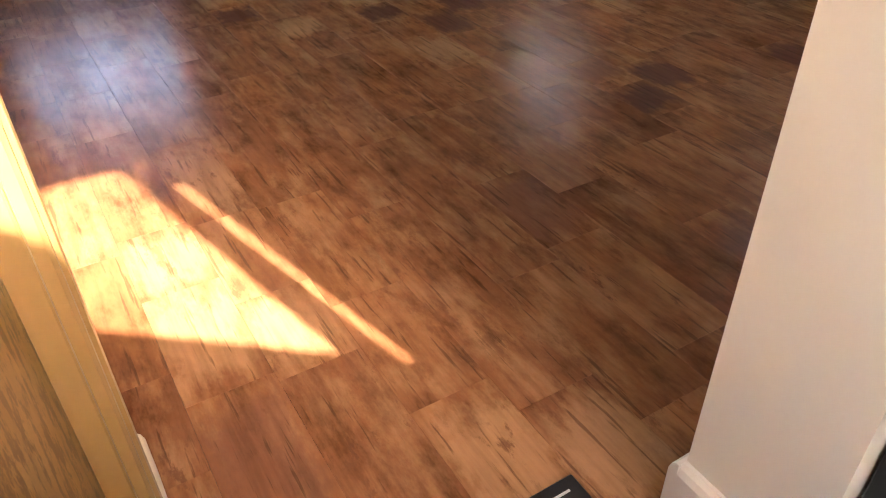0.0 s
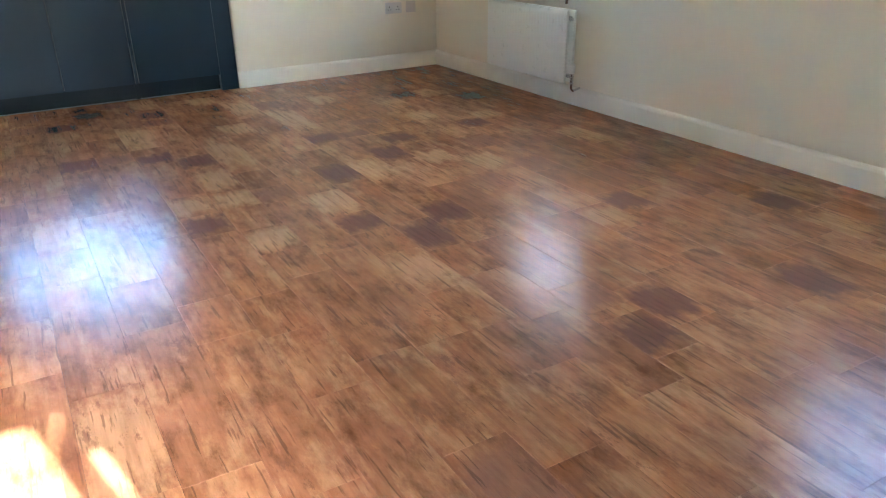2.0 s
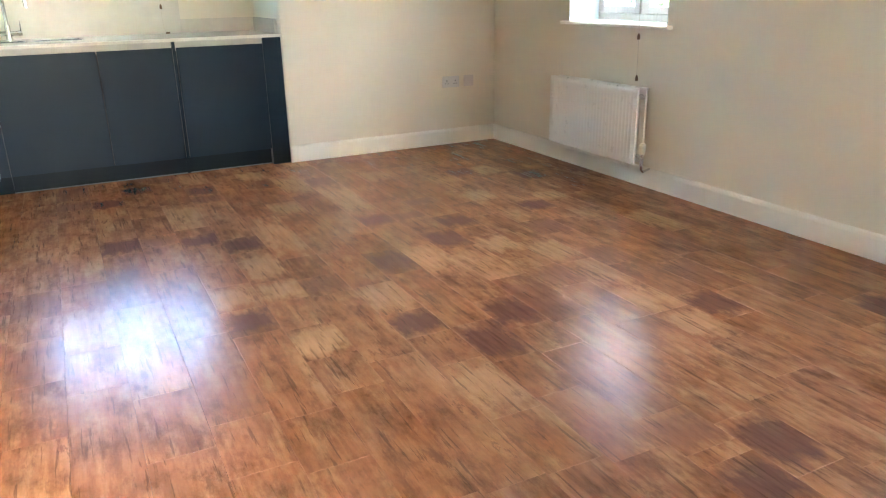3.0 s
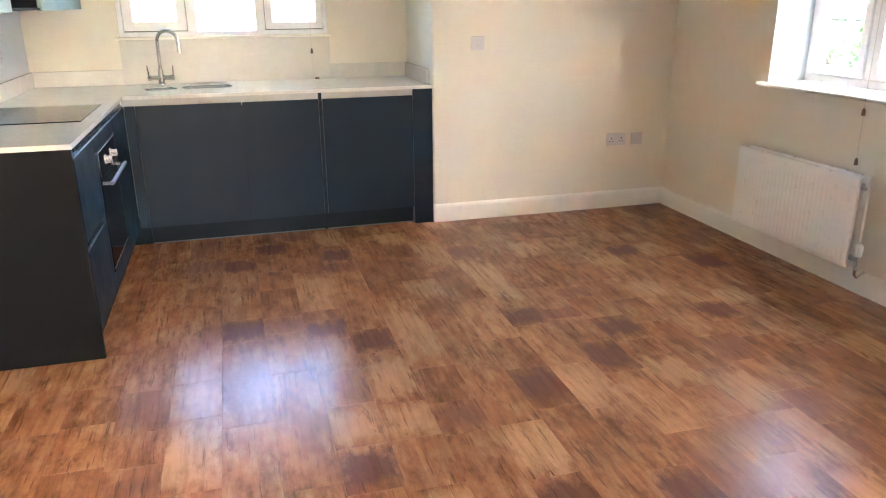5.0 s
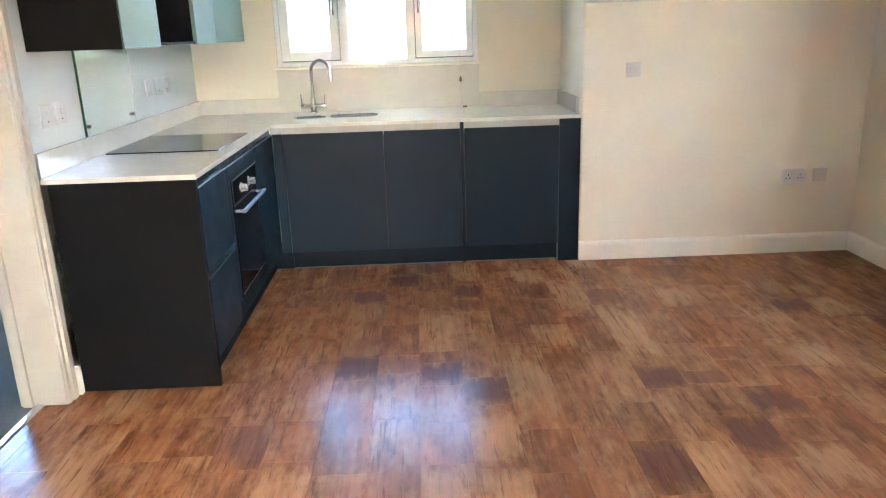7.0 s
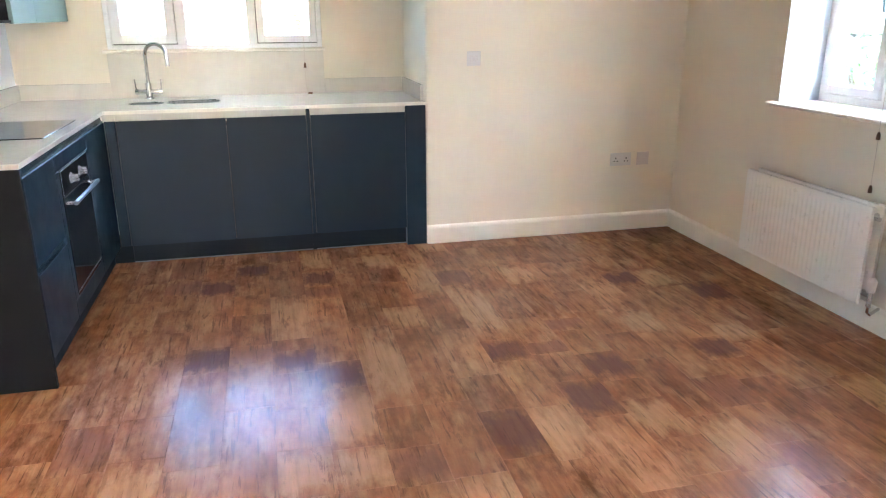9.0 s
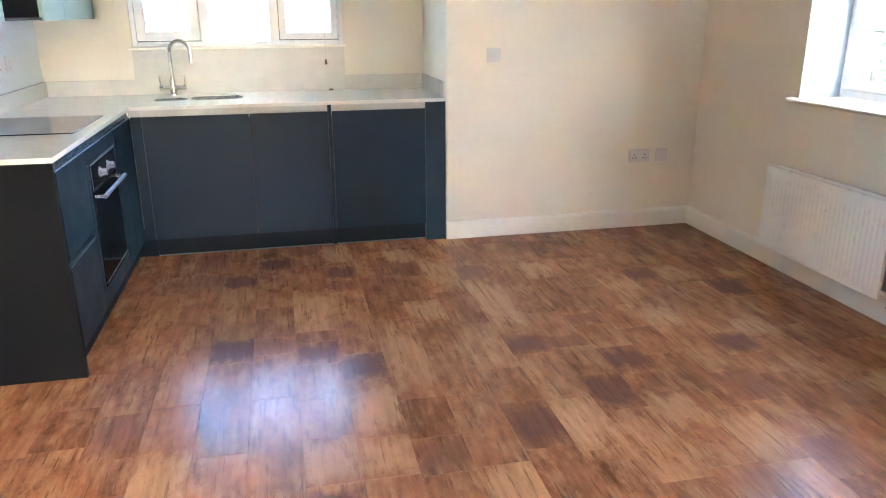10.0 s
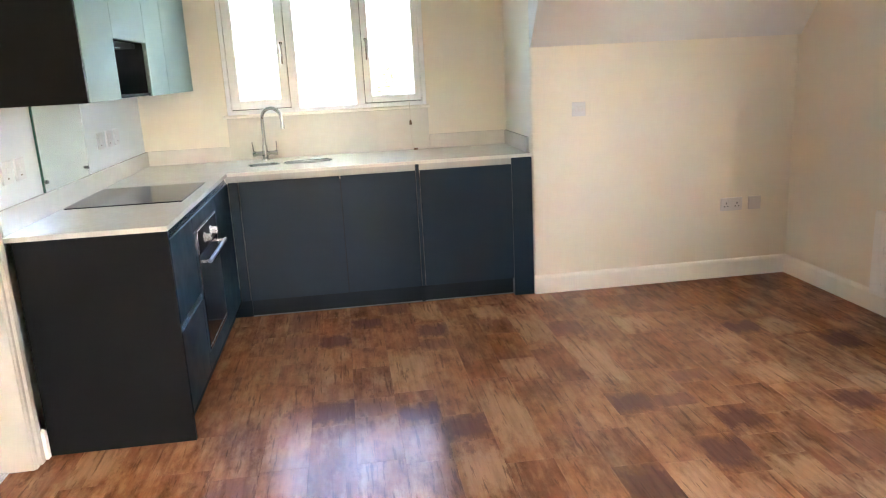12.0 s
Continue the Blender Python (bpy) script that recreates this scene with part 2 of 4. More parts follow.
def oak():
    m, t, p = node_mat("oak_veneer")
    g = noise_of(t, 14, 6, 0.65, (1, 1, 0.10))
    c = ramp(t, g, (0.3, (0.13, 0.068, 0.02)), (0.5, (0.25, 0.14, 0.042)), (0.72, (0.36, 0.215, 0.075)))
    f = noise_of(t, 60, 6, 0.75, (1, 1, 0.5))
    c = mixed(t, ramp(t, f, (0.49, 0.0), (0.56, 0.85)), c, (0.07, 0.034, 0.012))
    t.links.new(c, p.inputs["Base Color"])
    p.inputs["Roughness"].default_value = 0.42
    bumped(t, p, g, 0.1, 0.001)
    return m


def carpet():
    m, t, p = node_mat("grey_carpet_pile")
    n = noise_of(t, 300, 3)
    c = mixed(t, noise_of(t, 5, 4), (0.23, 0.24, 0.245), (0.31, 0.32, 0.32))
    t.links.new(mixed(t, ramp(t, n, (0.35, 0.0), (0.65, 0.5)), c, (0.10, 0.105, 0.11)), p.inputs["Base Color"])
    p.inputs["Roughness"].default_value = 0.95
    bumped(t, p, n, 0.8, 0.004)
    return m


def pane_glass(name, tint=(1, 1, 1)):
    m, t, p = node_mat(name)
    p.inputs["Base Color"].default_value = (*tint, 1)
    p.inputs["Transmission Weight"].default_value = 1
    p.inputs["Roughness"].default_value = 0.0
    p.inputs["IOR"].default_value = 1.45
    return m


def outdoor(name, a, b, scale, rough=0.9, bump=0.5):
    m, t, p = node_mat(name)
    n = noise_of(t, scale, 6, 0.65)
    t.links.new(ramp(t, n, (0.35, a), (0.65, b)), p.inputs["Base Color"])
    p.inputs["Roughness"].default_value = rough
    bumped(t, p, n, bump, 0.02)
    return m


OAK = oak()
PINE = paint("varnished_pine", (0.33, 0.195, 0.078), 0.4, 0.12, 9, 0.1, 90)
CARPET = carpet()
GLASS = pane_glass("window_glass")
# Clear glass; a cream-green film paints in its bright reflections.
GREENGLASS = paint("glass_sheen_film", (0.80, 0.86, 0.72), 0.08, 0.01, 3, 0.0, 60)
GREENGLASS.node_tree.nodes["Principled BSDF"].inputs["Alpha"].default_value = 0.24
GLASSEDGE = paint("dark_green_glass_edge", (0.03, 0.09, 0.06), 0.15, 0.05, 8, 0.0, 60)
HANDLE = metal("dull_steel", (0.30, 0.34, 0.38), 0.3, (12, 1, 12))
GRASS = outdoor("lawn", (0.05, 0.09, 0.025), (0.09, 0.13, 0.04), 3)
STONE = outdoor("pale_garden_stone", (0.15, 0.145, 0.12), (0.30, 0.29, 0.25), 6)
LEAF = outdoor("shrub_leaf", (0.04, 0.10, 0.02), (0.09, 0.16, 0.04), 9, 0.6, 0.1)
BARK = outdoor("bark", (0.07, 0.05, 0.035), (0.12, 0.09, 0.06), 20)

# ---- setting ----
XL, XR = -2.46, 1.728          # faces of the west and east walls
HEAD = 2.38                    # flat ceiling
ROOM_S = -5.45                 # south wall's face
WIN_Y = 0.70                   # face of the wall behind the sink


def wall(name, boxes, material=WALL, label="cream painted plaster wall"):
    bm = B()
    for b in boxes:
        box(bm, *b)
    return solid(name, bm, material, label, "wall", "structure")


KW = (-1.900, -0.555, 1.21, 2.12)       # kitchen window: x0 x1 z0 z1
EW = ((-1.925, -0.985), (-5.20, -3.635))   # east windows: y ranges
EZ = (0.962, 2.06)
HW = (-6.49, -6.165, 0.25, 2.30)          # unseen hall side light, added to brighten the pillar: y0 y1 z0 z1
DOOR_N, DOOR_S, DOOR_H = -1.665, -2.45, 2.03
# window wall behind the sink
wall("wall_north_kitchen", [(-2.62, KW[0], WIN_Y, 1.0, 0, HEAD), (KW[1], 0.0, WIN_Y, 1.0, 0, HEAD),
                            (KW[0], KW[1], WIN_Y, 1.0, 0, KW[2]), (KW[0], KW[1], WIN_Y, 1.0, KW[3], HEAD)])
bm = B()
prism(bm, [(0.0, 0.03), (0.004, 0.010), (0.012, 0.002), (0.03, 0.0), (2.1, 0.0), (2.1, 1.0), (0.0, 1.0)], "z", 0, HEAD)
solid("wall_north", bm, WALL, "cream painted plaster wall beside the kitchen recess", "wall", "structure")
e0, e1 = EW
wall("wall_east", [(XR, 2.1, e0[1], 0.0, 0, HEAD), (XR, 2.1, e1[1], e0[0], 0, HEAD), (XR, 2.1, -5.67, e1[0], 0, HEAD)]
     + [(XR, 2.1, e[0], e[1], a, b) for e in EW for a, b in ((0, EZ[0] - 0.02), (EZ[1], HEAD))])
wall("wall_west_kitchen", [(-2.60, XL, DOOR_N + 0.03, WIN_Y, 0, HEAD)], SKYLITWALL, "wall behind the hob, window skylight painted in as pale grey-white")
wall("wall_west", [(-2.60, XL, -4.94, DOOR_S - 0.03, 0, HEAD),
                   (-2.60, XL, DOOR_S - 0.03, DOOR_N + 0.03, DOOR_H + 0.03, HEAD)])
wall("wall_south", [(-1.09, XR, -5.67, ROOM_S, 0, HEAD)])
OAK_N, OAK_S = -5.315, -6.10
wall("wall_hall_west", [(-2.60, -1.84, OAK_N, -4.94, 0, HEAD), (-2.60, -1.90, OAK_S, OAK_N, 0, HEAD), (-1.90, -1.84, OAK_S, OAK_N, 2.05, HEAD),
                        (-1.94, -1.84, HW[1], OAK_S, 0, HEAD), (-1.94, -1.84, -6.6, HW[0], 0, HEAD), (-1.94, -1.84, HW[0], HW[1], 0, HW[2]), (-1.94, -1.84, HW[0], HW[1], HW[3], HEAD)])
wall("wall_hall_east", [(-0.86, -0.70, -6.5, -5.67, 0, HEAD)])
# unseen hall end wall; its raked opening and slots are cut to shape the sun patch
bm = B()
light = [(-1.62, 1.66), (-1.030, 1.215), (-1.030, 2.0), (-1.62, 2.0)]
for pts in ([(-2.0, 0), (-1.62, 0), (-1.62, HEAD), (-2.0, HEAD)], [(-1.62, 0), (-1.030, 0), light[1], light[0]],
            [light[3], light[2], (-1.030, HEAD), (-1.62, HEAD)], [(-1.030, 0), (-0.951, 0), (-0.951, 2.010), (-1.030, 1.855)], [(-1.030, 1.872), (-0.951, 2.027), (-0.951, HEAD), (-1.030, HEAD)],
            [(-0.951, 0), (-0.93, 0), (-0.93, 1.15), (-0.951, 1.15)], [(-0.951, 1.87), (-0.93, 1.87), (-0.93, HEAD), (-0.951, HEAD)],
            [(-0.93, 0), (-0.6, 0), (-0.6, HEAD), (-0.93, HEAD)]):
    prism(bm, pts, "y", -6.53, -6.5)
solid("wall_hall_south", bm, WALL, "unseen cream end wall of the hall, openings cut to shape the sun patch", "wall", "structure")
# ceiling, flat, and the slope over the room side
solid("ceiling", box(B(), -2.7, 2.2, -6.7, 1.1, HEAD, HEAD + 0.15), CEILING, "white painted flat ceiling", "ceiling", "structure")
bm = prism(B(), [(-0.03, 1.54), (-0.70, HEAD), (0.0, HEAD), (0.0, 1.54)], "x", 0.0, XR)
solid("ceiling_slope", bm, CEILING, "white painted sloping ceiling under the roof", "ceiling", "structure")

# skirting boards
SK = 0.122


def skirt_profile(face, out):
    return [(face, 0.001), (face + out * 0.018, 0.001), (face + out * 0.018, SK - 0.022), (face + out * 0.014, SK - 0.008), (face + out * 0.007, SK), (face, SK)]


bm = B()
prism(bm, skirt_profile(0.0, -1), "x", 0.003, XR - 0.018)
solid("baseboard_north", bm, TRIM, "white satin skirting board", "baseboard", "structure")
solid("baseboard_east", prism(B(), skirt_profile(XR, -1), "y", ROOM_S + 0.018, 0.0), TRIM, "white satin skirting board", "baseboard", "structure")
solid("baseboard_south", prism(B(), skirt_profile(ROOM_S, 1), "x", -1.108, XR), TRIM, "white satin skirting board", "baseboard", "structure")
solid("baseboard_hall_east", prism(B(), skirt_profile(-1.09, -1), "y", -5.672, ROOM_S), TRIM, "white satin skirting board", "baseboard", "structure")
solid("baseboard_hall_west", prism(B(), skirt_profile(-1.84, 1), "y", -5.235, -4.922), TRIM, "white satin skirting board", "baseboard", "structure")
solid("baseboard_south_west", prism(B(), skirt_profile(-4.94, 1), "x", XL, -1.84), TRIM, "white satin skirting board", "baseboard", "structure")
solid("baseboard_west", prism(B(), skirt_profile(XL, 1), "y", -4.922, DOOR_S - 0.065), TRIM, "white satin skirting board", "baseboard", "structure")
solid("baseboard_west_stub", prism(B(), [(u + (0.026 if u > XL else 0), v) for u, v in skirt_profile(XL, 1)], "y", -1.5845, -1.558), TRIM, "short white skirting stub beside the door", "baseboard", "structure")

# ---- the doorway to the carpeted room ----
frame_ob = thing("door_1", -2.52, DOOR_N, 0, "white painted door lining with moulded architrave, open doorway", "doorway", kind="structure")
part("lining", box(B(), -2.63, -2.440, DOOR_N, DOOR_N + 0.03, 0, DOOR_H, 0.002), LINING, frame_ob)
part("lining", box(B(), -2.63, -2.435, DOOR_S - 0.03, DOOR_S, 0, DOOR_H, 0.002), LINING, frame_ob)
part("lining", box(B(), -2.63, -2.435, DOOR_S - 0.03, DOOR_N + 0.03, DOOR_H, DOOR_H + 0.03, 0.002), LINING, frame_ob)
part("door_stop", box(B(), -2.615, -2.575, DOOR_N - 0.014, DOOR_N - 0.0005, 0, DOOR_H, 0.003), LINING, frame_ob)
part("door_stop", box(B(), -2.615, -2.575, DOOR_S + 0.0005, DOOR_S + 0.014, 0, DOOR_H, 0.003), LINING, frame_ob)


def architrave(bm, x, out, y0, y1, z0, z1, near):
    """A moulded upright strip on a wall face x; near is the y of the edge next to the opening."""
    s = 1 if y1 > y0 else -1
    w = abs(y1 - y0)
    pts = [(x, y0), (x + out * 0.012, y0), (x + out * 0.016, y0 + s * w * 0.08), (x + out * 0.016, y0 + s * w * 0.35), (x + out * 0.012, y0 + s * w * 0.40),
           (x + out * 0.020, y0 + s * w * 0.52), (x + out * 0.021, y0 + s * w * 0.92), (x + out * 0.017, y1), (x, y1)]
    return prism(bm, pts, "z", z0, z1)


part("architrave", architrave(B(), -2.4595, 1.6, DOOR_N + 0.006, -1.585, 0, DOOR_H + 0.05, 0), LINING, frame_ob)
part("architrave", architrave(B(), -2.4595, 1.6, DOOR_S - 0.006, DOOR_S - 0.064, 0, DOOR_H + 0.05, 0), LINING, frame_ob)
part("architrave", prism(B(), [(-2.4595, DOOR_H + 0.006), (-2.43, DOOR_H + 0.006), (-2.43, DOOR_H + 0.06), (-2.4595, DOOR_H + 0.06)], "y", DOOR_S - 0.06, DOOR_N + 0.05), LINING, frame_ob)
keep = part("latch_keep", box(B(), -2.563, -2.535, DOOR_N - 0.002, DOOR_N - 0.0003, 0.958, 1.016, 0.0005), BRASS, frame_ob, "aged brass latch keep")
part("keep_hole", box(B(), -2.556, -2.543, DOOR_N - 0.003, DOOR_N - 0.0022, 0.976, 0.998), DARKHOLE, keep)
bm = prism(B(), [(-2.575, 0.0005), (-2.565, 0.006), (-2.545, 0.007), (-2.535, 0.0005)], "y", DOOR_S, DOOR_N)
solid("threshold_strip", bm, STEEL, "brushed metal strip between wood floor and carpet", "threshold", "structure")

# carpeted room beyond
solid("floor_carpet", box(B(), -5.2, -2.556, -3.6, 1.05, -0.2, -0.002), CARPET, "grey cut-pile carpet in the next room", "carpet", "structure")
wall("wall_next_north", [(-5.2, -4.85, 1.05, 1.2, 0, HEAD), (-4.15, -2.62, 1.05, 1.2, 0, HEAD), (-4.85, -4.15, 1.05, 1.2, 0, 1.3), (-4.85, -4.15, 1.05, 1.2, 2.1, HEAD)], COOLWALL, "cool white painted wall of the next room")
wall("wall_next_south", [(-5.2, -2.62, -3.75, -3.6, 0, HEAD)], COOLWALL, "cool white painted wall of the next room")
wall("wall_next_west", [(-5.35, -5.2, -3.75, 1.2, 0, HEAD)], COOLWALL, "cool white painted wall of the next room")
solid("ceiling_next", box(B(), -5.4, -2.7, -3.8, 1.25, HEAD, HEAD + 0.15), CEILING, "white ceiling of the next room", "ceiling", "structure")
solid("baseboard_next", prism(B(), skirt_profile(1.05, -1), "x", -5.2, -2.62), TRIM, "white satin skirting board", "baseboard", "structure")

# ---- hall: wooden door in its frame, dark door opposite ----
hall_door = thing("door_2", -1.875, -5.70, 0, "closed golden oak veneer door in a varnished moulded frame", "door", kind="structure")
part("door_leaf", box(B(), -1.899, -1.862, OAK_S + 0.032, OAK_N - 0.032, 0.005, 2.02, 0.002), OAK, hall_door, "golden oak veneer leaf")
part("lining", box(B(), -1.8995, -1.838, OAK_N - 0.03, OAK_N - 0.0005, 0.0, 2.05, 0.002), PINE, hall_door)
part("lining", box(B(), -1.8995, -1.838, OAK_S + 0.0005, OAK_S + 0.03, 0.0, 2.05, 0.002), PINE, hall_door)
part("architrave", architrave(B(), -1.8395, 1, OAK_N - 0.012, OAK_N + 0.055, 0, 2.08, 0), PINE, hall_door)
part("architrave", architrave(B(), -1.8395, 1, OAK_S + 0.012, OAK_S - 0.055, 0, 2.08, 0), PINE, hall_door)
dark = thing("door_3", -0.88, -6.08, 0, "dark painted entrance door in the hall", "door", kind="structure")
part("door_leaf", box(B(), -0.905, -0.862, -6.48, -5.69, 0.005, 2.05, 0.003), DARKDOOR, dark)
part("door_frame", box(B(), -1.05, -0.906, -5.80, -5.674, 0.0, 2.07, 0.004), DARKDOOR, dark, "dark painted frame post")
part("door_handle", cyl(B(), (-0.93, -6.40, 1.0), (-0.93, -6.28, 1.0), 0.009), STEEL, dark, "steel lever handle", True)


# ---- windows ----
def casement(parent, mk, u0, u1, z0, z1, depth0, depth1, fw, pane_at):
    """One light: a sash of four mitred bars, a bead, a pane. mk(u0,u1,z0,z1,d0,d1) gives box limits."""
    for lim in ((u0, u0 + fw, z0, z1), (u1 - fw, u1, z0, z1), (u0 + fw, u1 - fw, z0, z0 + fw), (u0 + fw, u1 - fw, z1 - fw, z1)):
        part("window_frame", box(B(), *mk(*lim, depth0, depth1), 0.004, 2), UPVC, parent)
    p = part("pane", box(B(), *mk(u0 + fw - 0.004, u1 - fw + 0.004, z0 + fw - 0.004, z1 - fw + 0.004, pane_at, pane_at + 0.005)), GLASS, parent)
    p.visible_shadow = False


def bars(parent, mk, lims, d0, d1, name="window_frame"):
    for lim in lims:
        part(name, box(B(), *mk(*lim, d0, d1), 0.003, 1), GASKET if name == "gasket_frame" else UPVC, parent)


def lever(parent, a, b, out):
    """A cranked window handle: rose and tapering grip."""
    a, b, out = Vector(a), Vector(b), Vector(out)
    h = part("handle", cyl(B(), a, a + out * 0.014, 0.011, n=14), CHROME, parent, "chrome casement handle", True)
    tube_bm = tube(B(), [a + out * 0.012, a + out * 0.03, a.lerp(b, 0.25) + out * 0.04, a.lerp(b, 0.6) + out * 0.038, b + out * 0.028], 0.006, 10)
    part("grip", tube_bm, CHROME, h, "", True)


kwin = thing("window_1", -1.2, WIN_Y + 0.06, KW[2], "white three-light casement window above the sink", "window", kind="structure")
mkk = lambda u0, u1, z0, z1, d0, d1: (u0, u1, d0, d1, z0, z1)
x0, x1, z0, z1 = KW
bars(kwin, mkk, [(x0, x0 + 0.03, z0, z1), (x1 - 0.03, x1, z0, z1), (x0 + 0.03, x1 - 0.03, z0, z0 + 0.028), (x0 + 0.03, x1 - 0.03, z1 - 0.03, z1),
                 (-1.475, -1.415, z0 + 0.028, z1 - 0.03), (-1.035, -0.975, z0 + 0.028, z1 - 0.03)], WIN_Y + 0.012, WIN_Y + 0.057)
bars(kwin, mkk, [(x0, x0 + 0.05, z0, z1), (x1 - 0.05, x1, z0, z1), (x0 + 0.05, x1 - 0.05, z0, z0 + 0.019), (x0 + 0.05, -1.4955, z0 + 0.0195, z0 + 0.048), (-0.9545, x1 - 0.05, z0 + 0.0195, z0 + 0.048), (x0 + 0.05, x1 - 0.05, z1 - 0.05, z1),
                 (-1.495, -1.416, z0 + 0.0195, z1 - 0.05), (-1.034, -0.955, z0 + 0.0195, z1 - 0.05)], WIN_Y + 0.0575, WIN_Y + 0.085, "gasket_frame")
casement(kwin, mkk, x0 + 0.034, -1.479, z0 + 0.034, z1 - 0.034, WIN_Y + 0.002, WIN_Y + 0.055, 0.060, WIN_Y + 0.03)
casement(kwin, mkk, -0.971, x1 - 0.034, z0 + 0.034, z1 - 0.034, WIN_Y + 0.002, WIN_Y + 0.055, 0.046, WIN_Y + 0.03)
p = part("pane", box(B(), -1.42, -1.03, WIN_Y + 0.04, WIN_Y + 0.045, z0 + 0.02, z1 - 0.02), GLASS, kwin)
p.visible_shadow = False
lever(kwin, (-1.505, WIN_Y + 0.002, 1.66), (-1.505, WIN_Y + 0.002, 1.53), (0, -1, 0))
lever(kwin, (-0.948, WIN_Y + 0.002, 1.66), (-0.948, WIN_Y + 0.002, 1.53), (0, -1, 0))
part("window_sill", prism(B(), [(WIN_Y - 0.03, 1.190), (WIN_Y - 0.036, 1.196), (WIN_Y - 0.036, 1.204), (WIN_Y - 0.03, 1.2095), (WIN_Y + 0.012, 1.2095), (WIN_Y, 1.1905)], "x", -1.925, -0.540), TRIM, kwin)


def east_window(name, ys, category="window"):
    a, b = ys
    z0, z1 = EZ
    w = thing(name, 2.0, (a + b) / 2, z0, "white casement window in a deep plastered reveal", category, kind="structure")
    mk = lambda u0, u1, z0, z1, d0, d1: (d0, d1, u0, u1, z0, z1)
    mid = (a + b) / 2 + 0.02
    d0, d1 = 1.975, 2.045
    bars(w, mk, [(a, a + 0.028, z0, z1), (b - 0.028, b, z0, z1), (a + 0.028, b - 0.028, z0 + 0.004, z0 + 0.045), (a + 0.028, b - 0.028, z1 - 0.03, z1),
                 (mid - 0.022, mid + 0.022, z0 + 0.045, z1 - 0.03)], d0, d1 - 0.012)
    bars(w, mk, [(a, a + 0.048, z0, z1), (b - 0.048, b, z0, z1), (a + 0.048, b - 0.048, z0 + 0.004, z0 + 0.065), (a + 0.048, b - 0.048, z1 - 0.05, z1),
                 (mid - 0.042, mid + 0.042, z0 + 0.065, z1 - 0.05)], d1 - 0.0115, d1 + 0.015, "gasket_frame")
    for u0, u1 in ((a + 0.032, mid - 0.026), (mid + 0.026, b - 0.032)):
        casement(w, mk, u0, u1, z0 + 0.049, z1 - 0.034, d0 - 0.012, d1 - 0.012, 0.045, 2.005)
    lever(w, (d0 - 0.012, mid + 0.05, 1.55), (d0 - 0.012, mid + 0.05, 1.42), (-1, 0, 0))
    part("window_sill", prism(B(), [(XR - 0.04, z0 - 0.014), (XR - 0.046, z0 - 0.008), (XR - 0.046, z0 - 0.003), (XR - 0.038, z0 + 0.002), (1.985, z0 + 0.002), (1.985, z0 - 0.0185), (XR - 0.03, z0 - 0.0185)], "y", a + 0.001, b - 0.001), TRIM, w)
    for y0, y1 in ((a - 0.045, a + 0.001), (b - 0.001, b + 0.045)):
        part("sill_horn", prism(B(), [(XR - 0.04, z0 - 0.014), (XR - 0.046, z0 - 0.008), (XR - 0.046, z0 - 0.003), (XR - 0.038, z0 + 0.002), (XR - 0.0005, z0 + 0.002), (XR - 0.0005, z0 - 0.0185), (XR - 0.03, z0 - 0.0185)], "y", y0, y1), TRIM, w)
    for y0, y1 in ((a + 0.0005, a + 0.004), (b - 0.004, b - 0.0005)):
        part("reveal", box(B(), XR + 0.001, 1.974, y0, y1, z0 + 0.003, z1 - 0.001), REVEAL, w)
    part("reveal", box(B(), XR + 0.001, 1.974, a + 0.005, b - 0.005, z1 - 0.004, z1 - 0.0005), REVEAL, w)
    return w


w4 = thing("window_fill", -1.89, -6.32, HW[2], "unseen narrow window added to brighten the hall pillar", "window", kind="structure")
mkw = lambda u0, u1, z0, z1, d0, d1: (d0, d1, u0, u1, z0, z1)
bars(w4, mkw, [(HW[0], HW[0] + 0.03, HW[2], HW[3]), (HW[1] - 0.03, HW[1], HW[2], HW[3]), (HW[0] + 0.03, HW[1] - 0.03, HW[2], HW[2] + 0.03), (HW[0] + 0.03, HW[1] - 0.03, HW[3] - 0.03, HW[3])], -1.93, -1.88)
p = part("pane", box(B(), -1.907, -1.902, HW[0] + 0.025, HW[1] - 0.025, HW[2] + 0.025, HW[3] - 0.025), GLASS, w4)
p.visible_shadow = False
east_window("window_2", EW[0])
east_window("window_3", EW[1])


# ---- roller blinds and their cords ----
def toggle(parent, x, y, z):
    part("toggle", cyl(cyl(B(), (x, y, z), (x, y, z - 0.012), 0.004, 0.008, 12), (x, y, z - 0.012), (x, y, z - 0.034), 0.008, 0.0095, 12), TOGGLE, parent, "small brown wooden toggle", True)


bl = thing("roller_blind", -1.2, WIN_Y - 0.03, 2.02, "rolled-up taupe blind at the window head with pull cord", "blind")
part("fabric_roll", cyl(B(), (-1.83, WIN_Y - 0.03, 2.06), (-0.6, WIN_Y - 0.03, 2.06), 0.028), BLIND, bl, "", True)
part("bottom_bar", box(B(), -1.82, -0.61, WIN_Y - 0.012, WIN_Y - 0.002, 1.962, 2.05, 0.003), BLIND, bl)
part("bracket", box(B(), -1.85, -1.83, WIN_Y - 0.06, WIN_Y - 0.001, 2.03, 2.09, 0.002), UPVC, bl)
part("bracket", box(B(), -0.6, -0.58, WIN_Y - 0.06, WIN_Y - 0.001, 2.03, 2.09, 0.002), UPVC, bl)
pts = [(-0.682, 0.655, 2.04), (-0.68, 0.655, 1.3), (-0.679, 0.655, 1.12), (-0.680, 0.655, 1.03), (-0.676, 0.652, 0.95), (-0.662, 0.648, 0.918), (-0.655, 0.645, 0.912)]
part("cord", tube(B(), pts, 0.0013, 6), CORD, bl)
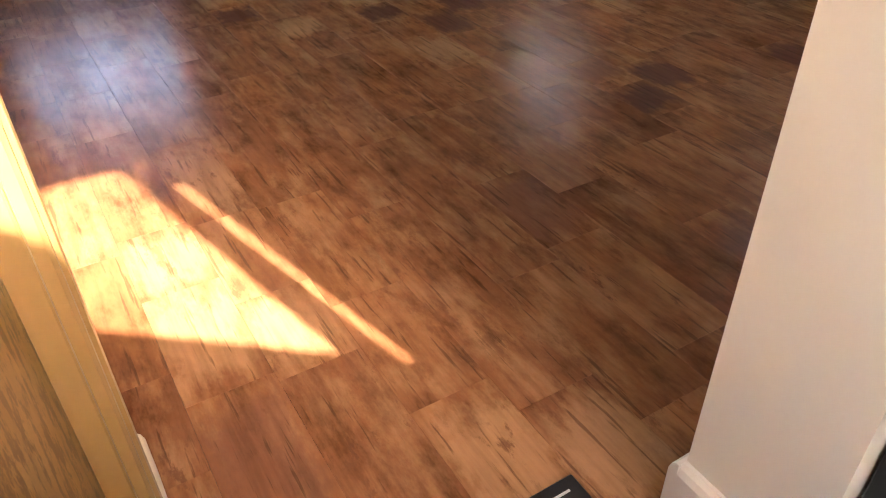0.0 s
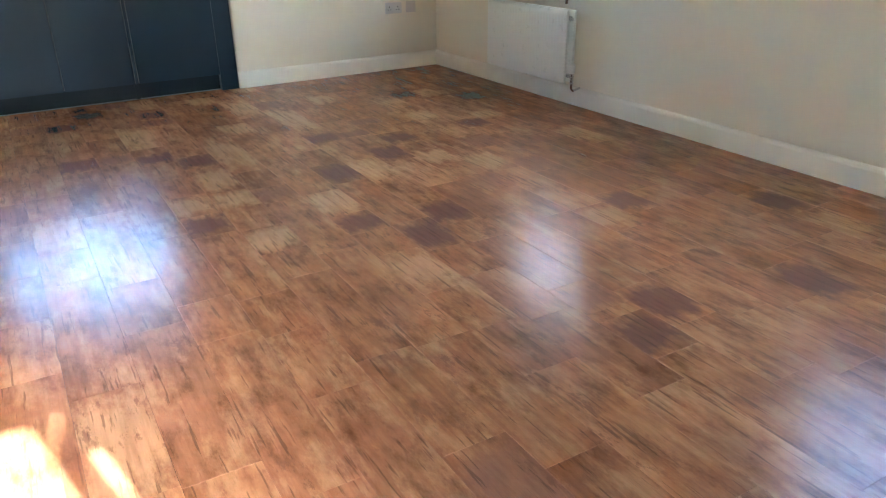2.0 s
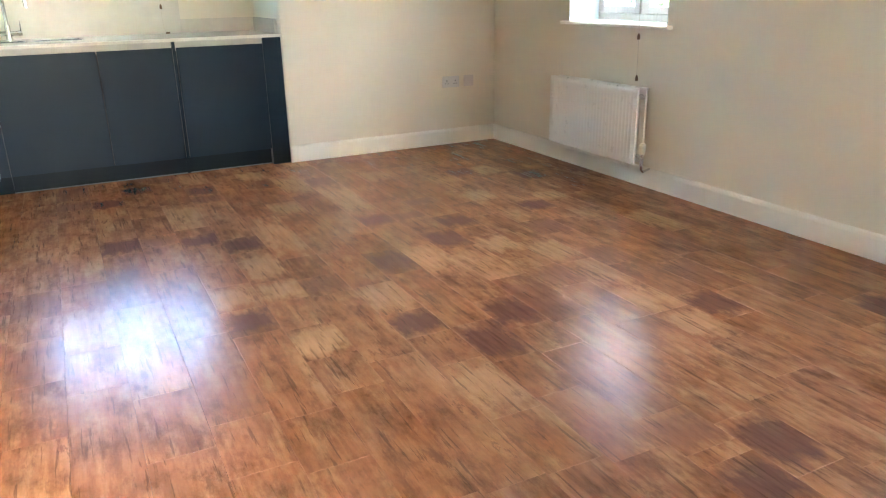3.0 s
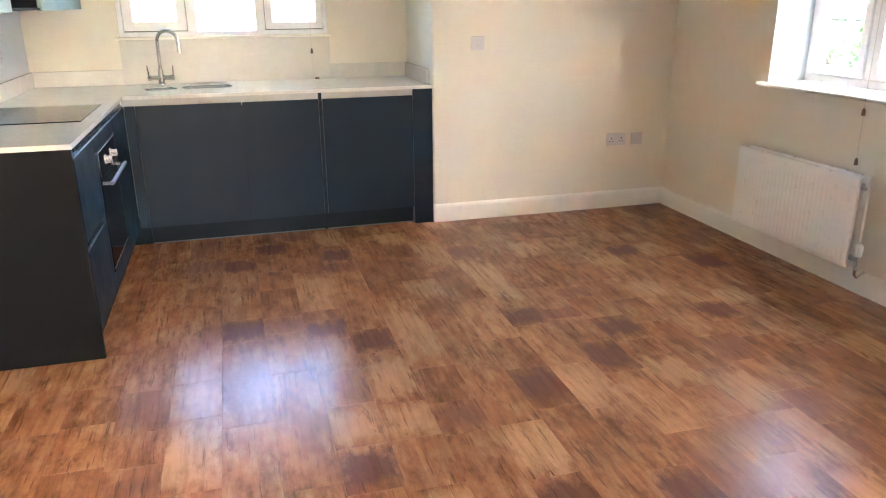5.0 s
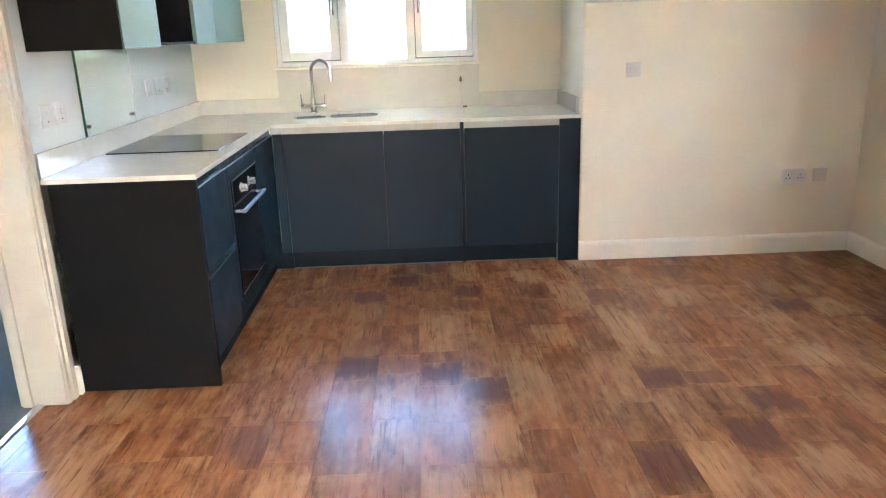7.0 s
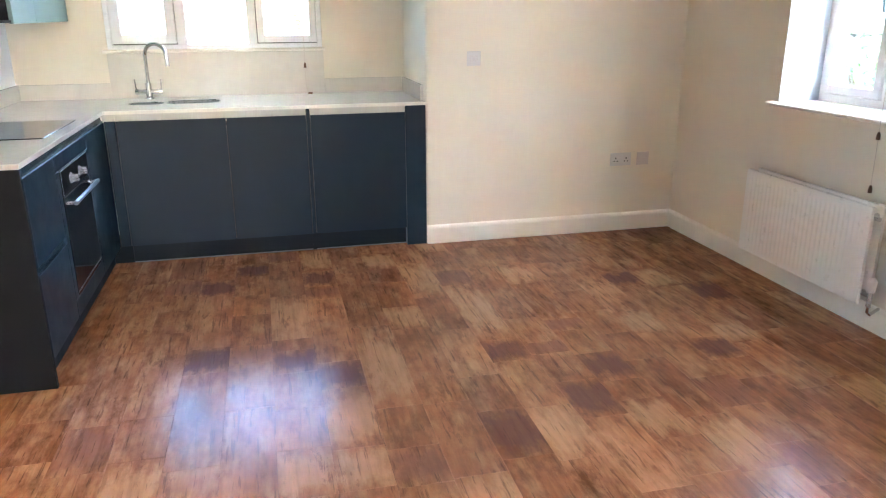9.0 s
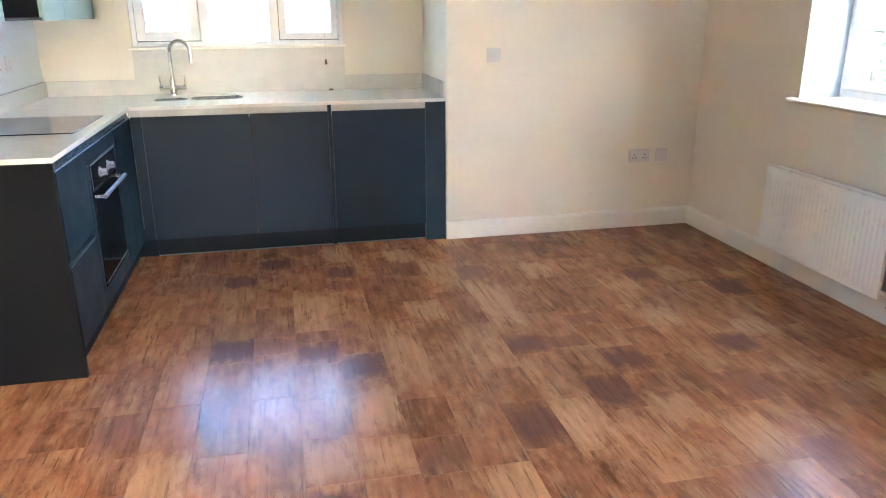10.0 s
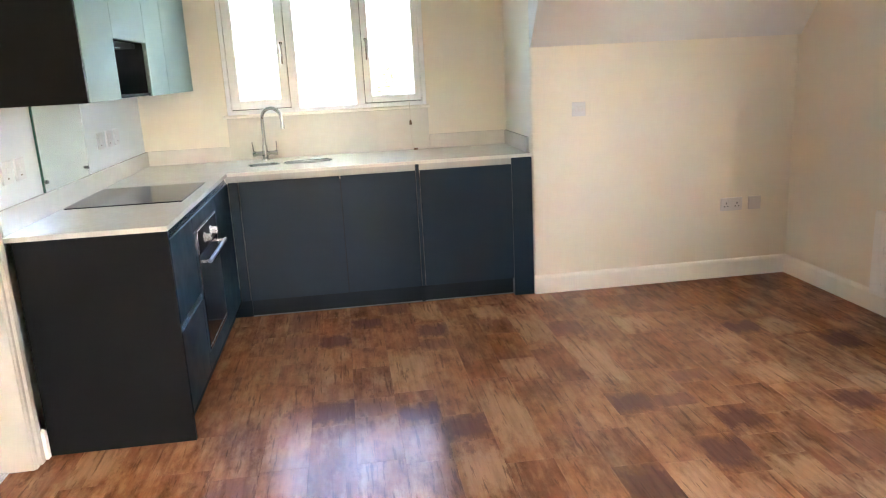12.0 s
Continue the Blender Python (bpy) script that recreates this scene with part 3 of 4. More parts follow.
toggle(bl, -0.679, 0.655, 1.115)
part("toggle", cyl(B(), (-0.668, 0.646, 0.914), (-0.640, 0.640, 0.914), 0.0075, 0.009, 12), TOGGLE, bl, "small brown wooden toggle", True)
for (a, b), ye in ((EW[0], -1.745), (EW[1], -4.475)):
    bl = thing("roller_blind", 1.9, (a + b) / 2, 2.02, "rolled-up taupe blind high in the reveal with long cord", "blind", group="east blinds")
    part("fabric_roll", cyl(B(), (1.90, a + 0.02, 2.02), (1.90, b - 0.02, 2.02), 0.025), BLIND, bl, "", True)
    part("cord", tube(B(), [(XR - 0.05, ye, 2.0), (XR - 0.05, ye, 0.97), (XR - 0.05, ye - 0.004, 0.88), (XR - 0.05, ye - 0.008, 0.67)], 0.0013, 6), CORD, bl)
    part("cord_arm", box(B(), XR - 0.052, 1.9, ye - 0.004, ye + 0.004, 1.997, 2.006), UPVC, bl)
    toggle(bl, XR - 0.05, ye - 0.002, 0.915)
    toggle(bl, XR - 0.05, ye - 0.008, 0.675)

# ---- kitchen: back run ----
PL, CT = 0.118, 0.850      # top of plinth, top of fronts
WT0, WT1 = 0.889, 0.910    # worktop


def front(parent, x0, x1, z0=PL, z1=CT, name="door"):
    return part(name, box(B(), x0 + 0.0022, x1 - 0.0022, 0.0, 0.019, z0, z1, 0.0005), BLUE, parent)


def base_unit(name, x0, x1, label, doors):
    u = thing(name, (x0 + x1) / 2, 0.3, 0, label, "cabinet", group="base cabinets along the window wall")
    part("carcass", box(B(), x0 + 0.001, x1 - 0.001, 0.021, 0.58, 0.1185, WT0 - 0.0005), CARCASS, u)
    for a, b in doors:
        front(u, a, b)
    part("channel", prism(B(), [(0.0205, CT - 0.02), (0.014, CT - 0.004), (0.012, CT + 0.004), (0.012, WT0 - 0.006), (0.004, WT0 - 0.004), (0.004, WT0 - 0.001), (0.0205, WT0 - 0.001)], "x", x0 + 0.0005, x1 - 0.0005), PROFILE, u, "metal grip channel, room reflection painted in pale")
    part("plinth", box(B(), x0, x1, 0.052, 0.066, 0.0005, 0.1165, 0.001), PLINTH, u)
    part("plinth_seal", box(B(), x0, x1, 0.046, 0.0515, 0.0005, 0.006), SEAL, u, "grey seal strip along the floor")
    return u


base_unit("sink_cabinet", -1.787, -0.7265, "dark blue handleless sink cabinet with two doors", [(-1.785, -1.184), (-1.184, -0.7262)])
base_unit("dishwasher_cabinet", -0.7035, -0.128, "dark blue handleless cabinet front beside the end panel", [(-0.7033, -0.128)])
u = thing("corner_filler", -1.816, 0.01, 0, "narrow dark blue filler post in the cabinet corner", "cabinet")
part("post", box(B(), -1.844, -1.7858, 0.001, 0.019, PL, CT, 0.001), BLUE, u)
part("plinth", box(B(), -1.90, -1.788, 0.052, 0.066, 0.0005, 0.1165), PLINTH, u)
part("channel", box(B(), -1.855, -1.788, 0.012, 0.02, CT + 0.001, WT0 - 0.001), PROFILE, u, "metal grip channel, room reflection painted in pale")
u = thing("gap_post", -0.718, 0.02, 0, "thin dark blue upright between two cabinet fronts", "cabinet")
part("post", box(B(), -0.7245, -0.7055, 0.0, 0.3, 0.1185, WT0 - 0.0005, 0.001), BLUE, u)
part("backing", box(B(), -0.7262, -0.7038, 0.02, 0.3005, 0.1187, WT0 - 0.001), CARCASS, u)
part("plinth", box(B(), -0.7265, -0.7035, 0.052, 0.066, 0.0005, 0.1165), PLINTH, u)
solid("end_panel", box(B(), -0.1281, -0.001, -0.001, 0.6, 0.0005, WT0 - 0.0005, 0.0015), BLUE, "thick dark blue end panel reaching the floor", "panel")

# ---- kitchen: side run ----
SX = -1.845


def side_front(parent, y0, y1, z0, z1, name="drawer_front", mat=BLUE):
    return part(name, box(B(), SX - 0.019, SX, y0 + 0.0015, y1 - 0.0015, z0, z1, 0.0012), mat, parent)


def side_channel(parent, y0, y1, zb, zt):
    pts = [(SX - 0.0205, zb - 0.012), (SX - 0.004, zb - 0.001), (SX - 0.003, zb + 0.002), (SX - 0.012, zb + 0.005), (SX - 0.016, zt - 0.006), (SX - 0.004, zt - 0.004), (SX - 0.004, zt), (SX - 0.0205, zt)]
    part("channel", prism(B(), pts, "y", y0, y1), PROFILE_BLUE, parent, "metal grip channel, cool reflection painted in blue")


u = thing("drawer_cabinet", SX - 0.3, -1.32, 0, "dark blue handleless drawer cabinet at the peninsula end", "cabinet")
part("carcass", box(B(), XL + 0.05, SX - 0.021, -1.535, -1.095, 0.1185, WT0 - 0.0005), CARCASS, u)
side_front(u, -1.535, -1.095, 0.502, CT)
side_front(u, -1.535, -1.095, PL, 0.466)
side_channel(u, -1.534, -1.096, 0.466, 0.5)
side_channel(u, -1.534, -1.096, CT + 0.002, WT0 - 0.001)
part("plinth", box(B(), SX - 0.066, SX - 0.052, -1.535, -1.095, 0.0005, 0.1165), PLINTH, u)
u = thing("oven_housing", SX - 0.3, -0.79, 0, "dark blue oven housing below the hob", "cabinet")
part("carcass", prism(B(), [(XL + 0.05, 0.1185), (SX - 0.03, 0.1185), (SX - 0.03, WT0 - 0.0005), (XL + 0.05, WT0 - 0.0005)], "y", -1.093, -0.487), CARCASS, u)
side_front(u, -1.093, -0.487, 0.782, CT, "upper_rail")
side_front(u, -1.093, -0.487, PL, 0.195, "lower_rail")
side_front(u, -1.093, -1.045, 0.197, 0.780, "stile")
side_front(u, -0.530, -0.487, 0.197, 0.780, "stile")
side_channel(u, -1.0935, -0.4865, CT + 0.002, WT0 - 0.001)
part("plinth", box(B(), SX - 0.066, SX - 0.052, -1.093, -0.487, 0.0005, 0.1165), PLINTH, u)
u = thing("corner_cabinet", SX - 0.3, -0.24, 0, "dark blue corner cabinet front with continuous grip channel", "cabinet")
side_front(u, -0.485, -0.004, PL, CT, "door")
side_channel(u, -0.4855, 0.0, CT + 0.002, WT0 - 0.001)
part("plinth", box(B(), SX - 0.066, SX - 0.052, -0.485, 0.05, 0.0005, 0.1165), PLINTH, u)
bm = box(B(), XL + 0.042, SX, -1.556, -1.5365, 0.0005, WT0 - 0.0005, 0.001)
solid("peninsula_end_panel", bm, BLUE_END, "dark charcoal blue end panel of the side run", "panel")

# built-in oven
oven = thing("built_in_oven", SX, -0.79, 0.2, "built-in black glass oven with steel knobs and bar handle", "oven")
part("control_panel", box(B(), SX - 0.02, SX + 0.004, -1.042, -0.533, 0.668, 0.778, 0.0015), BLUE_END, oven, "dark steel control panel")
part("panel_edge", box(B(), SX + 0.0041, SX + 0.0056, -1.042, -0.533, 0.774, 0.778), STEEL, oven)
part("panel_edge", box(B(), SX + 0.0041, SX + 0.0056, -1.042, -1.038, 0.668, 0.774), STEEL, oven)
for ky in (-0.885, -0.715):
    k = part("knob", cyl(cyl(B(), (SX + 0.004, ky, 0.718), (SX + 0.010, ky, 0.718), 0.024, n=24), (SX + 0.010, ky, 0.718), (SX + 0.038, ky, 0.718), 0.018, 0.0165, 24), STEEL, oven, "brushed steel control knob", True)
    part("pointer", box(B(), SX + 0.0385, SX + 0.040, ky - 0.0015, ky + 0.0015, 0.718, 0.733), DARKHOLE, k)
d = part("oven_door", box(B(), SX - 0.02, SX + 0.003, -1.042, -0.533, 0.205, 0.660, 0.0015), BLACKGLASS, oven, "black glass oven door")
part("lower_strip", box(B(), SX + 0.0031, SX + 0.0048, -1.042, -0.533, 0.222, 0.228), STEEL, d)
part("handle", tube(B(), [(SX + 0.045, -1.03, 0.632), (SX + 0.045, -0.545, 0.632)], 0.0095, 16), HANDLE, d, "steel bar handle", True)
for ky in (-1.02, -0.555):
    part("handle_post", box(B(), SX + 0.003, SX + 0.042, ky - 0.006, ky + 0.006, 0.626, 0.638, 0.001), STEEL, d)

# ---- worktop, upstands, hob, sink, tap ----
BOWLS = ((-1.755, -1.553, 0.245, 0.405, 0.070), (-1.538, -1.225, 0.245, 0.475, 0.085))   # half bowl and main bowl: x, y, corner


def bowl_ring(b, inset, r, n=7):
    """The rounded outline of a bowl, drawn in by inset."""
    x0, x1, y0, y1 = b[0] + inset, b[1] - inset, b[2] + inset, b[3] - inset
    return [(cx + r * math.cos(radians(a0 + 90 * k / (n - 1))), cy + r * math.sin(radians(a0 + 90 * k / (n - 1))))
            for cx, cy, a0 in ((x1 - r, y1 - r, 0), (x0 + r, y1 - r, 90), (x0 + r, y0 + r, 180), (x1 - r, y0 + r, 270)) for k in range(n)]


def worktop():
    bm = B()
    x0, x1, yb = XL + 0.001, 0.004, WIN_Y - 0.001
    outer = [(x0, -1.562), (SX + 0.004, -1.562), (SX + 0.004, -0.008), (x1, -0.008), (-0.001, 0.0), (-0.001, yb), (x0, yb)]
    edges = []
    for loop in (outer, *[bowl_ring(b, 0, b[4]) for b in BOWLS]):
        vs = [bm.verts.new((x, y, WT1)) for x, y in loop]
        edges += [bm.edges.new((vs[i], vs[(i + 1) % len(vs)])) for i in range(len(vs))]
    faces = bmesh.ops.triangle_fill(bm, edges=edges, use_beauty=True)["geom"]
    faces = [f for f in faces if isinstance(f, bmesh.types.BMFace)]
    ext = bmesh.ops.extrude_face_region(bm, geom=faces)
    bmesh.ops.translate(bm, verts=[v for v in ext["geom"] if isinstance(v, bmesh.types.BMVert)], vec=(0, 0, WT0 - WT1))
    bmesh.ops.recalc_face_normals(bm, faces=bm.faces)
    return bm


ob = solid("worktop", worktop(), QUARTZ, "thin white quartz worktop turning the corner", "worktop")
mod = ob.modifiers.new("bevel", "BEVEL")
mod.width, mod.segments, mod.limit_method = 0.0018, 2, "ANGLE"
UP = 1.005
solid("upstand_west", box(B(), XL + 0.001, XL + 0.021, -1.545, WIN_Y - 0.001, WT1 + 0.0003, UP, 0.0015), QUARTZ, "white quartz upstand along the wall", "upstand")
solid("upstand_north", box(B(), XL + 0.0215, -1.9055, WIN_Y - 0.021, WIN_Y - 0.001, WT1 + 0.0003, UP, 0.0015), QUARTZ, "white quartz upstand between the corner and the splashback", "upstand")
solid("upstand_recess", box(B(), -0.5515, -0.0215, WIN_Y - 0.021, WIN_Y - 0.001, WT1 + 0.0003, UP, 0.0015), QUARTZ, "white quartz upstand beside the window splashback", "upstand")
solid("upstand_east", box(B(), -0.021, -0.0015, 0.06, WIN_Y - 0.0215, WT1 + 0.0003, UP, 0.0015), QUARTZ, "short white quartz upstand in the recess", "upstand")
solid("window_splashback", box(B(), -1.905, -0.552, WIN_Y - 0.021, WIN_Y - 0.001, WT1 + 0.0003, 1.189, 0.0015), QUARTZ, "white quartz splashback below the window sill", "splashback")

hob = thing("hob", -2.16, -0.67, WT1, "black glass ceramic hob set on the worktop", "hob")
part("glass_top", box(B(), -2.42, -1.90, -0.975, -0.375, WT1 + 0.0005, WT1 + 0.006, 0.0015), HOB, hob)
sink = thing("sink", -1.49, 0.36, 0.72, "undermounted stainless steel sink of a bowl and a half", "sink")


def bowl(b):
    bm = B()
    deep = 0.16 if b[1] - b[0] > 0.25 else 0.11
    rings = [[bm.verts.new((x, y, z)) for x, y in bowl_ring(b, inset, b[4] - dr)]
             for inset, z, dr in ((0.0008, WT1 - 0.0004, 0.0008), (0.0015, WT0 - 0.004, 0.0015), (0.004, WT0 - deep * 0.62, 0.005), (0.015, WT0 - deep, 0.015), (0.035, WT0 - deep - 0.012, 0.03))]
    n = len(rings[0])
    for a, c in zip(rings, rings[1:]):
        for k in range(n):
            bm.faces.new((a[k], a[(k + 1) % n], c[(k + 1) % n], c[k]))
    bm.faces.new(rings[-1])
    bmesh.ops.recalc_face_normals(bm, faces=bm.faces)
    return bm


for b in BOWLS:
    sb = part("bowl", bowl(b), SINKSTEEL, sink, "", True)
    ring = [(x, y, WT1 + 0.0005) for x, y in bowl_ring(b, 0.002, b[4] - 0.002, 6)]
    part("rim", tube(B(), ring + ring[:1], 0.003, 8), CHROME, sb, "polished steel rim", True)
    cx, cy, cz = (b[0] + b[1]) / 2, (b[2] + b[3]) / 2, WT0 - (0.16 if b[1] - b[0] > 0.25 else 0.11) - 0.0118
    part("drain", cyl(B(), (cx, cy, cz), (cx, cy, cz + 0.004), 0.034, 0.032, 28), CHROME, sb, "chrome drain", True)

tap = thing("kitchen_tap", -1.668, 0.60, WT1, "chrome swan-neck mixer tap with two lever handles", "tap")
TX, TY = -1.668, 0.60
part("base", cyl(cyl(B(), (TX, TY, WT1), (TX, TY, WT1 + 0.008), 0.027, 0.026, 28), (TX, TY, WT1 + 0.008), (TX, TY, WT1 + 0.10), 0.020, 0.017, 28), CHROME, tap, "", True)
part("cross_body", cyl(B(), (TX - 0.062, TY, WT1 + 0.045), (TX + 0.062, TY, WT1 + 0.045), 0.0155, n=24), CHROME, tap, "", True)
neck = [(TX, TY, WT1 + 0.09), (TX, TY, WT1 + 0.20), (TX, TY, WT1 + 0.27)]
ux, uy = 0.93, -0.37
for k in range(1, 11):
    a = math.pi * k / 10
    neck.append((TX + ux * 0.07 * (1 - math.cos(a)), TY + uy * 0.07 * (1 - math.cos(a)), WT1 + 0.27 + 0.07 * math.sin(a)))
neck.append((neck[-1][0] + 0.003, neck[-1][1], WT1 + 0.225))
part("spout", tube(B(), neck, 0.0115, 18), CHROME, tap, "", True)
e = neck[-1]
part("aerator", cyl(B(), (e[0], e[1], e[2] + 0.004), (e[0] + 0.001, e[1], e[2] - 0.022), 0.0135, n=20), CHROME, tap, "", True)
for s in (-1, 1):
    h = part("lever", cyl(B(), (TX + s * 0.062, TY, WT1 + 0.045), (TX + s * 0.082, TY, WT1 + 0.045), 0.019, 0.017, 24), CHROME, tap, "chrome lever handle", True)
    part("lever_blade", tube(B(), [(TX + s * 0.075, TY, WT1 + 0.055), (TX + s * 0.077, TY - 0.004, WT1 + 0.09), (TX + s * 0.079, TY - 0.008, WT1 + 0.125)], 0.0045, 10), CHROME, h, "", True)

# ---- wall units ----
UX, UZ, UT = -2.09, 1.388, 2.12


def wall_unit(y0, y1, label, z0=UZ, split=None):
    u = thing("wall_cabinet", XL + 0.17, (y0 + y1) / 2, z0, label, "cabinet", group="wall cabinets")
    part("carcass", box(B(), XL + 0.001, UX - 0.021, y0 + 0.0005, y1 - 0.0005, z0, UT), CARCASS, u)
    part("door", box(B(), UX - 0.02, UX, y0 + 0.0015, y1 - 0.0015, z0 - 0.004, UT, 0.0012), MINT_REFLECTION, u, "gloss door with its window reflection painted pale")
    return u


u = wall_unit(-1.425, -1.0, "gloss wall cabinet, reflection painted pale, with dark end panel")
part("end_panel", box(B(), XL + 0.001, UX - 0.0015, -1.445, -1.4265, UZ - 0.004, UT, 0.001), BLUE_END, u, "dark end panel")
wall_unit(-1.0, -0.44, "gloss wall cabinet, reflection painted pale, above an open extractor niche", z0=1.648)
wall_unit(-0.44, -0.045, "gloss wall cabinet, reflection painted pale, beside the niche")
wall_unit(-0.045, 0.645, "gloss wall cabinet, reflection painted pale, next to the window wall")
u = thing("extractor_niche", XL + 0.17, -0.72, UZ, "dark open niche with extractor under the wall cabinet", "extractor")
part("back", box(B(), XL + 0.001, XL + 0.02, -0.9995, -0.4405, UZ, 1.642), CARCASS, u)
part("hood", box(B(), XL + 0.02, UX - 0.05, -0.985, -0.455, 1.618, 1.643, 0.002), CARCASS, u)
part("light_strip", box(B(), XL + 0.08, UX - 0.055, -0.96, -0.70, 1.612, 1.6178, 0.001), MAT, u, "dark filter strip")
part("base", box(B(), XL + 0.02, UX - 0.01, -0.9995, -0.4405, UZ, UZ + 0.012), CARCASS, u)

# glass splashback on stand-off fixings
gs = thing("glass_splashback", XL + 0.02, -0.79, UP, "clear green-edged glass splashback behind the hob", "splashback")
p = part("glass_sheet", box(B(), XL + 0.010, XL + 0.018, -1.075, -0.475, UP + 0.002, UZ - 0.008, 0.0008), GREENGLASS, gs)
p.visible_shadow = False
part("glass_edge", box(B(), XL + 0.009, XL + 0.019, -1.079, -1.0755, UP + 0.002, UZ - 0.008), GLASSEDGE, gs, "dark green polished edge")
for y in (-1.045, -0.51):
    part("fixing", cyl(B(), (XL + 0.001, y, 1.05), (XL + 0.024, y, 1.05), 0.008, n=16), GASKET, gs, "dark screw cap", True)


# ---- electrical plates ----
def plate_at(m, w, h, kind, label, category, group=""):
    """An accessory built upright in x-z facing -y, then placed by m."""
    ob = thing("wall_plate" if kind == "blank" else ("light_switch" if kind == "switch" else "wall_socket"), 0, 0, 0, label, category, group)
    part("face_plate", box(B(), -w / 2, w / 2, -0.009, -0.0003, -h / 2, h / 2, 0.0025, 2), GREYPLATE if kind == "blank" else PLATE, ob)
    n = 2 if kind in ("double", "switch") else 1
    for i in range(n):
        cx = (i - (n - 1) / 2) * (w / 2 if kind == "double" else 0.026)
        if kind == "double":
            part("pin_hole", box(B(), cx - 0.0035, cx + 0.0035, -0.0096, -0.0091, 0.002, 0.013), DARKHOLE, ob)
            for s in (-1, 1):
                part("pin_hole", box(B(), cx + s * 0.011 - 0.0045, cx + s * 0.011 + 0.0045, -0.0096, -0.0091, -0.016, -0.010), DARKHOLE, ob)
            part("rocker", box(B(), cx + 0.014, cx + 0.026, -0.0125, -0.0091, 0.014, 0.034, 0.001), PLATE, ob)
        elif kind == "switch":
            part("rocker", box(B(), cx - 0.008, cx + 0.008, -0.0125, -0.0091, -0.015, 0.015, 0.0015), PLATE, ob)
            part("rocker_gap", box(B(), cx - 0.0095, cx + 0.0095, -0.0096, -0.0091, -0.0165, 0.0165), GREYPLATE, ob)
        elif kind == "single":
            part("rocker", box(B(), -0.010, 0.010, -0.0130, -0.0091, -0.006, 0.022, 0.0015), PLATE, ob)
            part("neon", box(B(), -0.005, 0.005, -0.0100, -0.0091, -0.026, -0.020), TOGGLE, ob)
    ob.matrix_basis = m
    return ob


plate_at(pose(0.302, 0, 1.160), 0.086, 0.086, "switch", "white two-gang light switch on the cream wall", "switch")
plate_at(pose(1.327, 0, 0.490), 0.148, 0.086, "double", "white double socket low on the cream wall", "socket")
plate_at(pose(1.487, 0, 0.490), 0.086, 0.086, "blank", "pale grey blank outlet plate beside the socket", "outlet")
for y in (-1.385, -1.262):
    plate_at(pose(XL, y, 1.135, 0, 0, 90), 0.09, 0.09, "single", "white cooker switch plate above the worktop", "switch", "plates beside the glass splashback")
for y in (-0.20, -0.045, 0.105):
    plate_at(pose(XL, y, 1.155, 0, 0, 90), 0.086, 0.092, "single", "white fused switch plate above the worktop", "switch", "row of three plates")


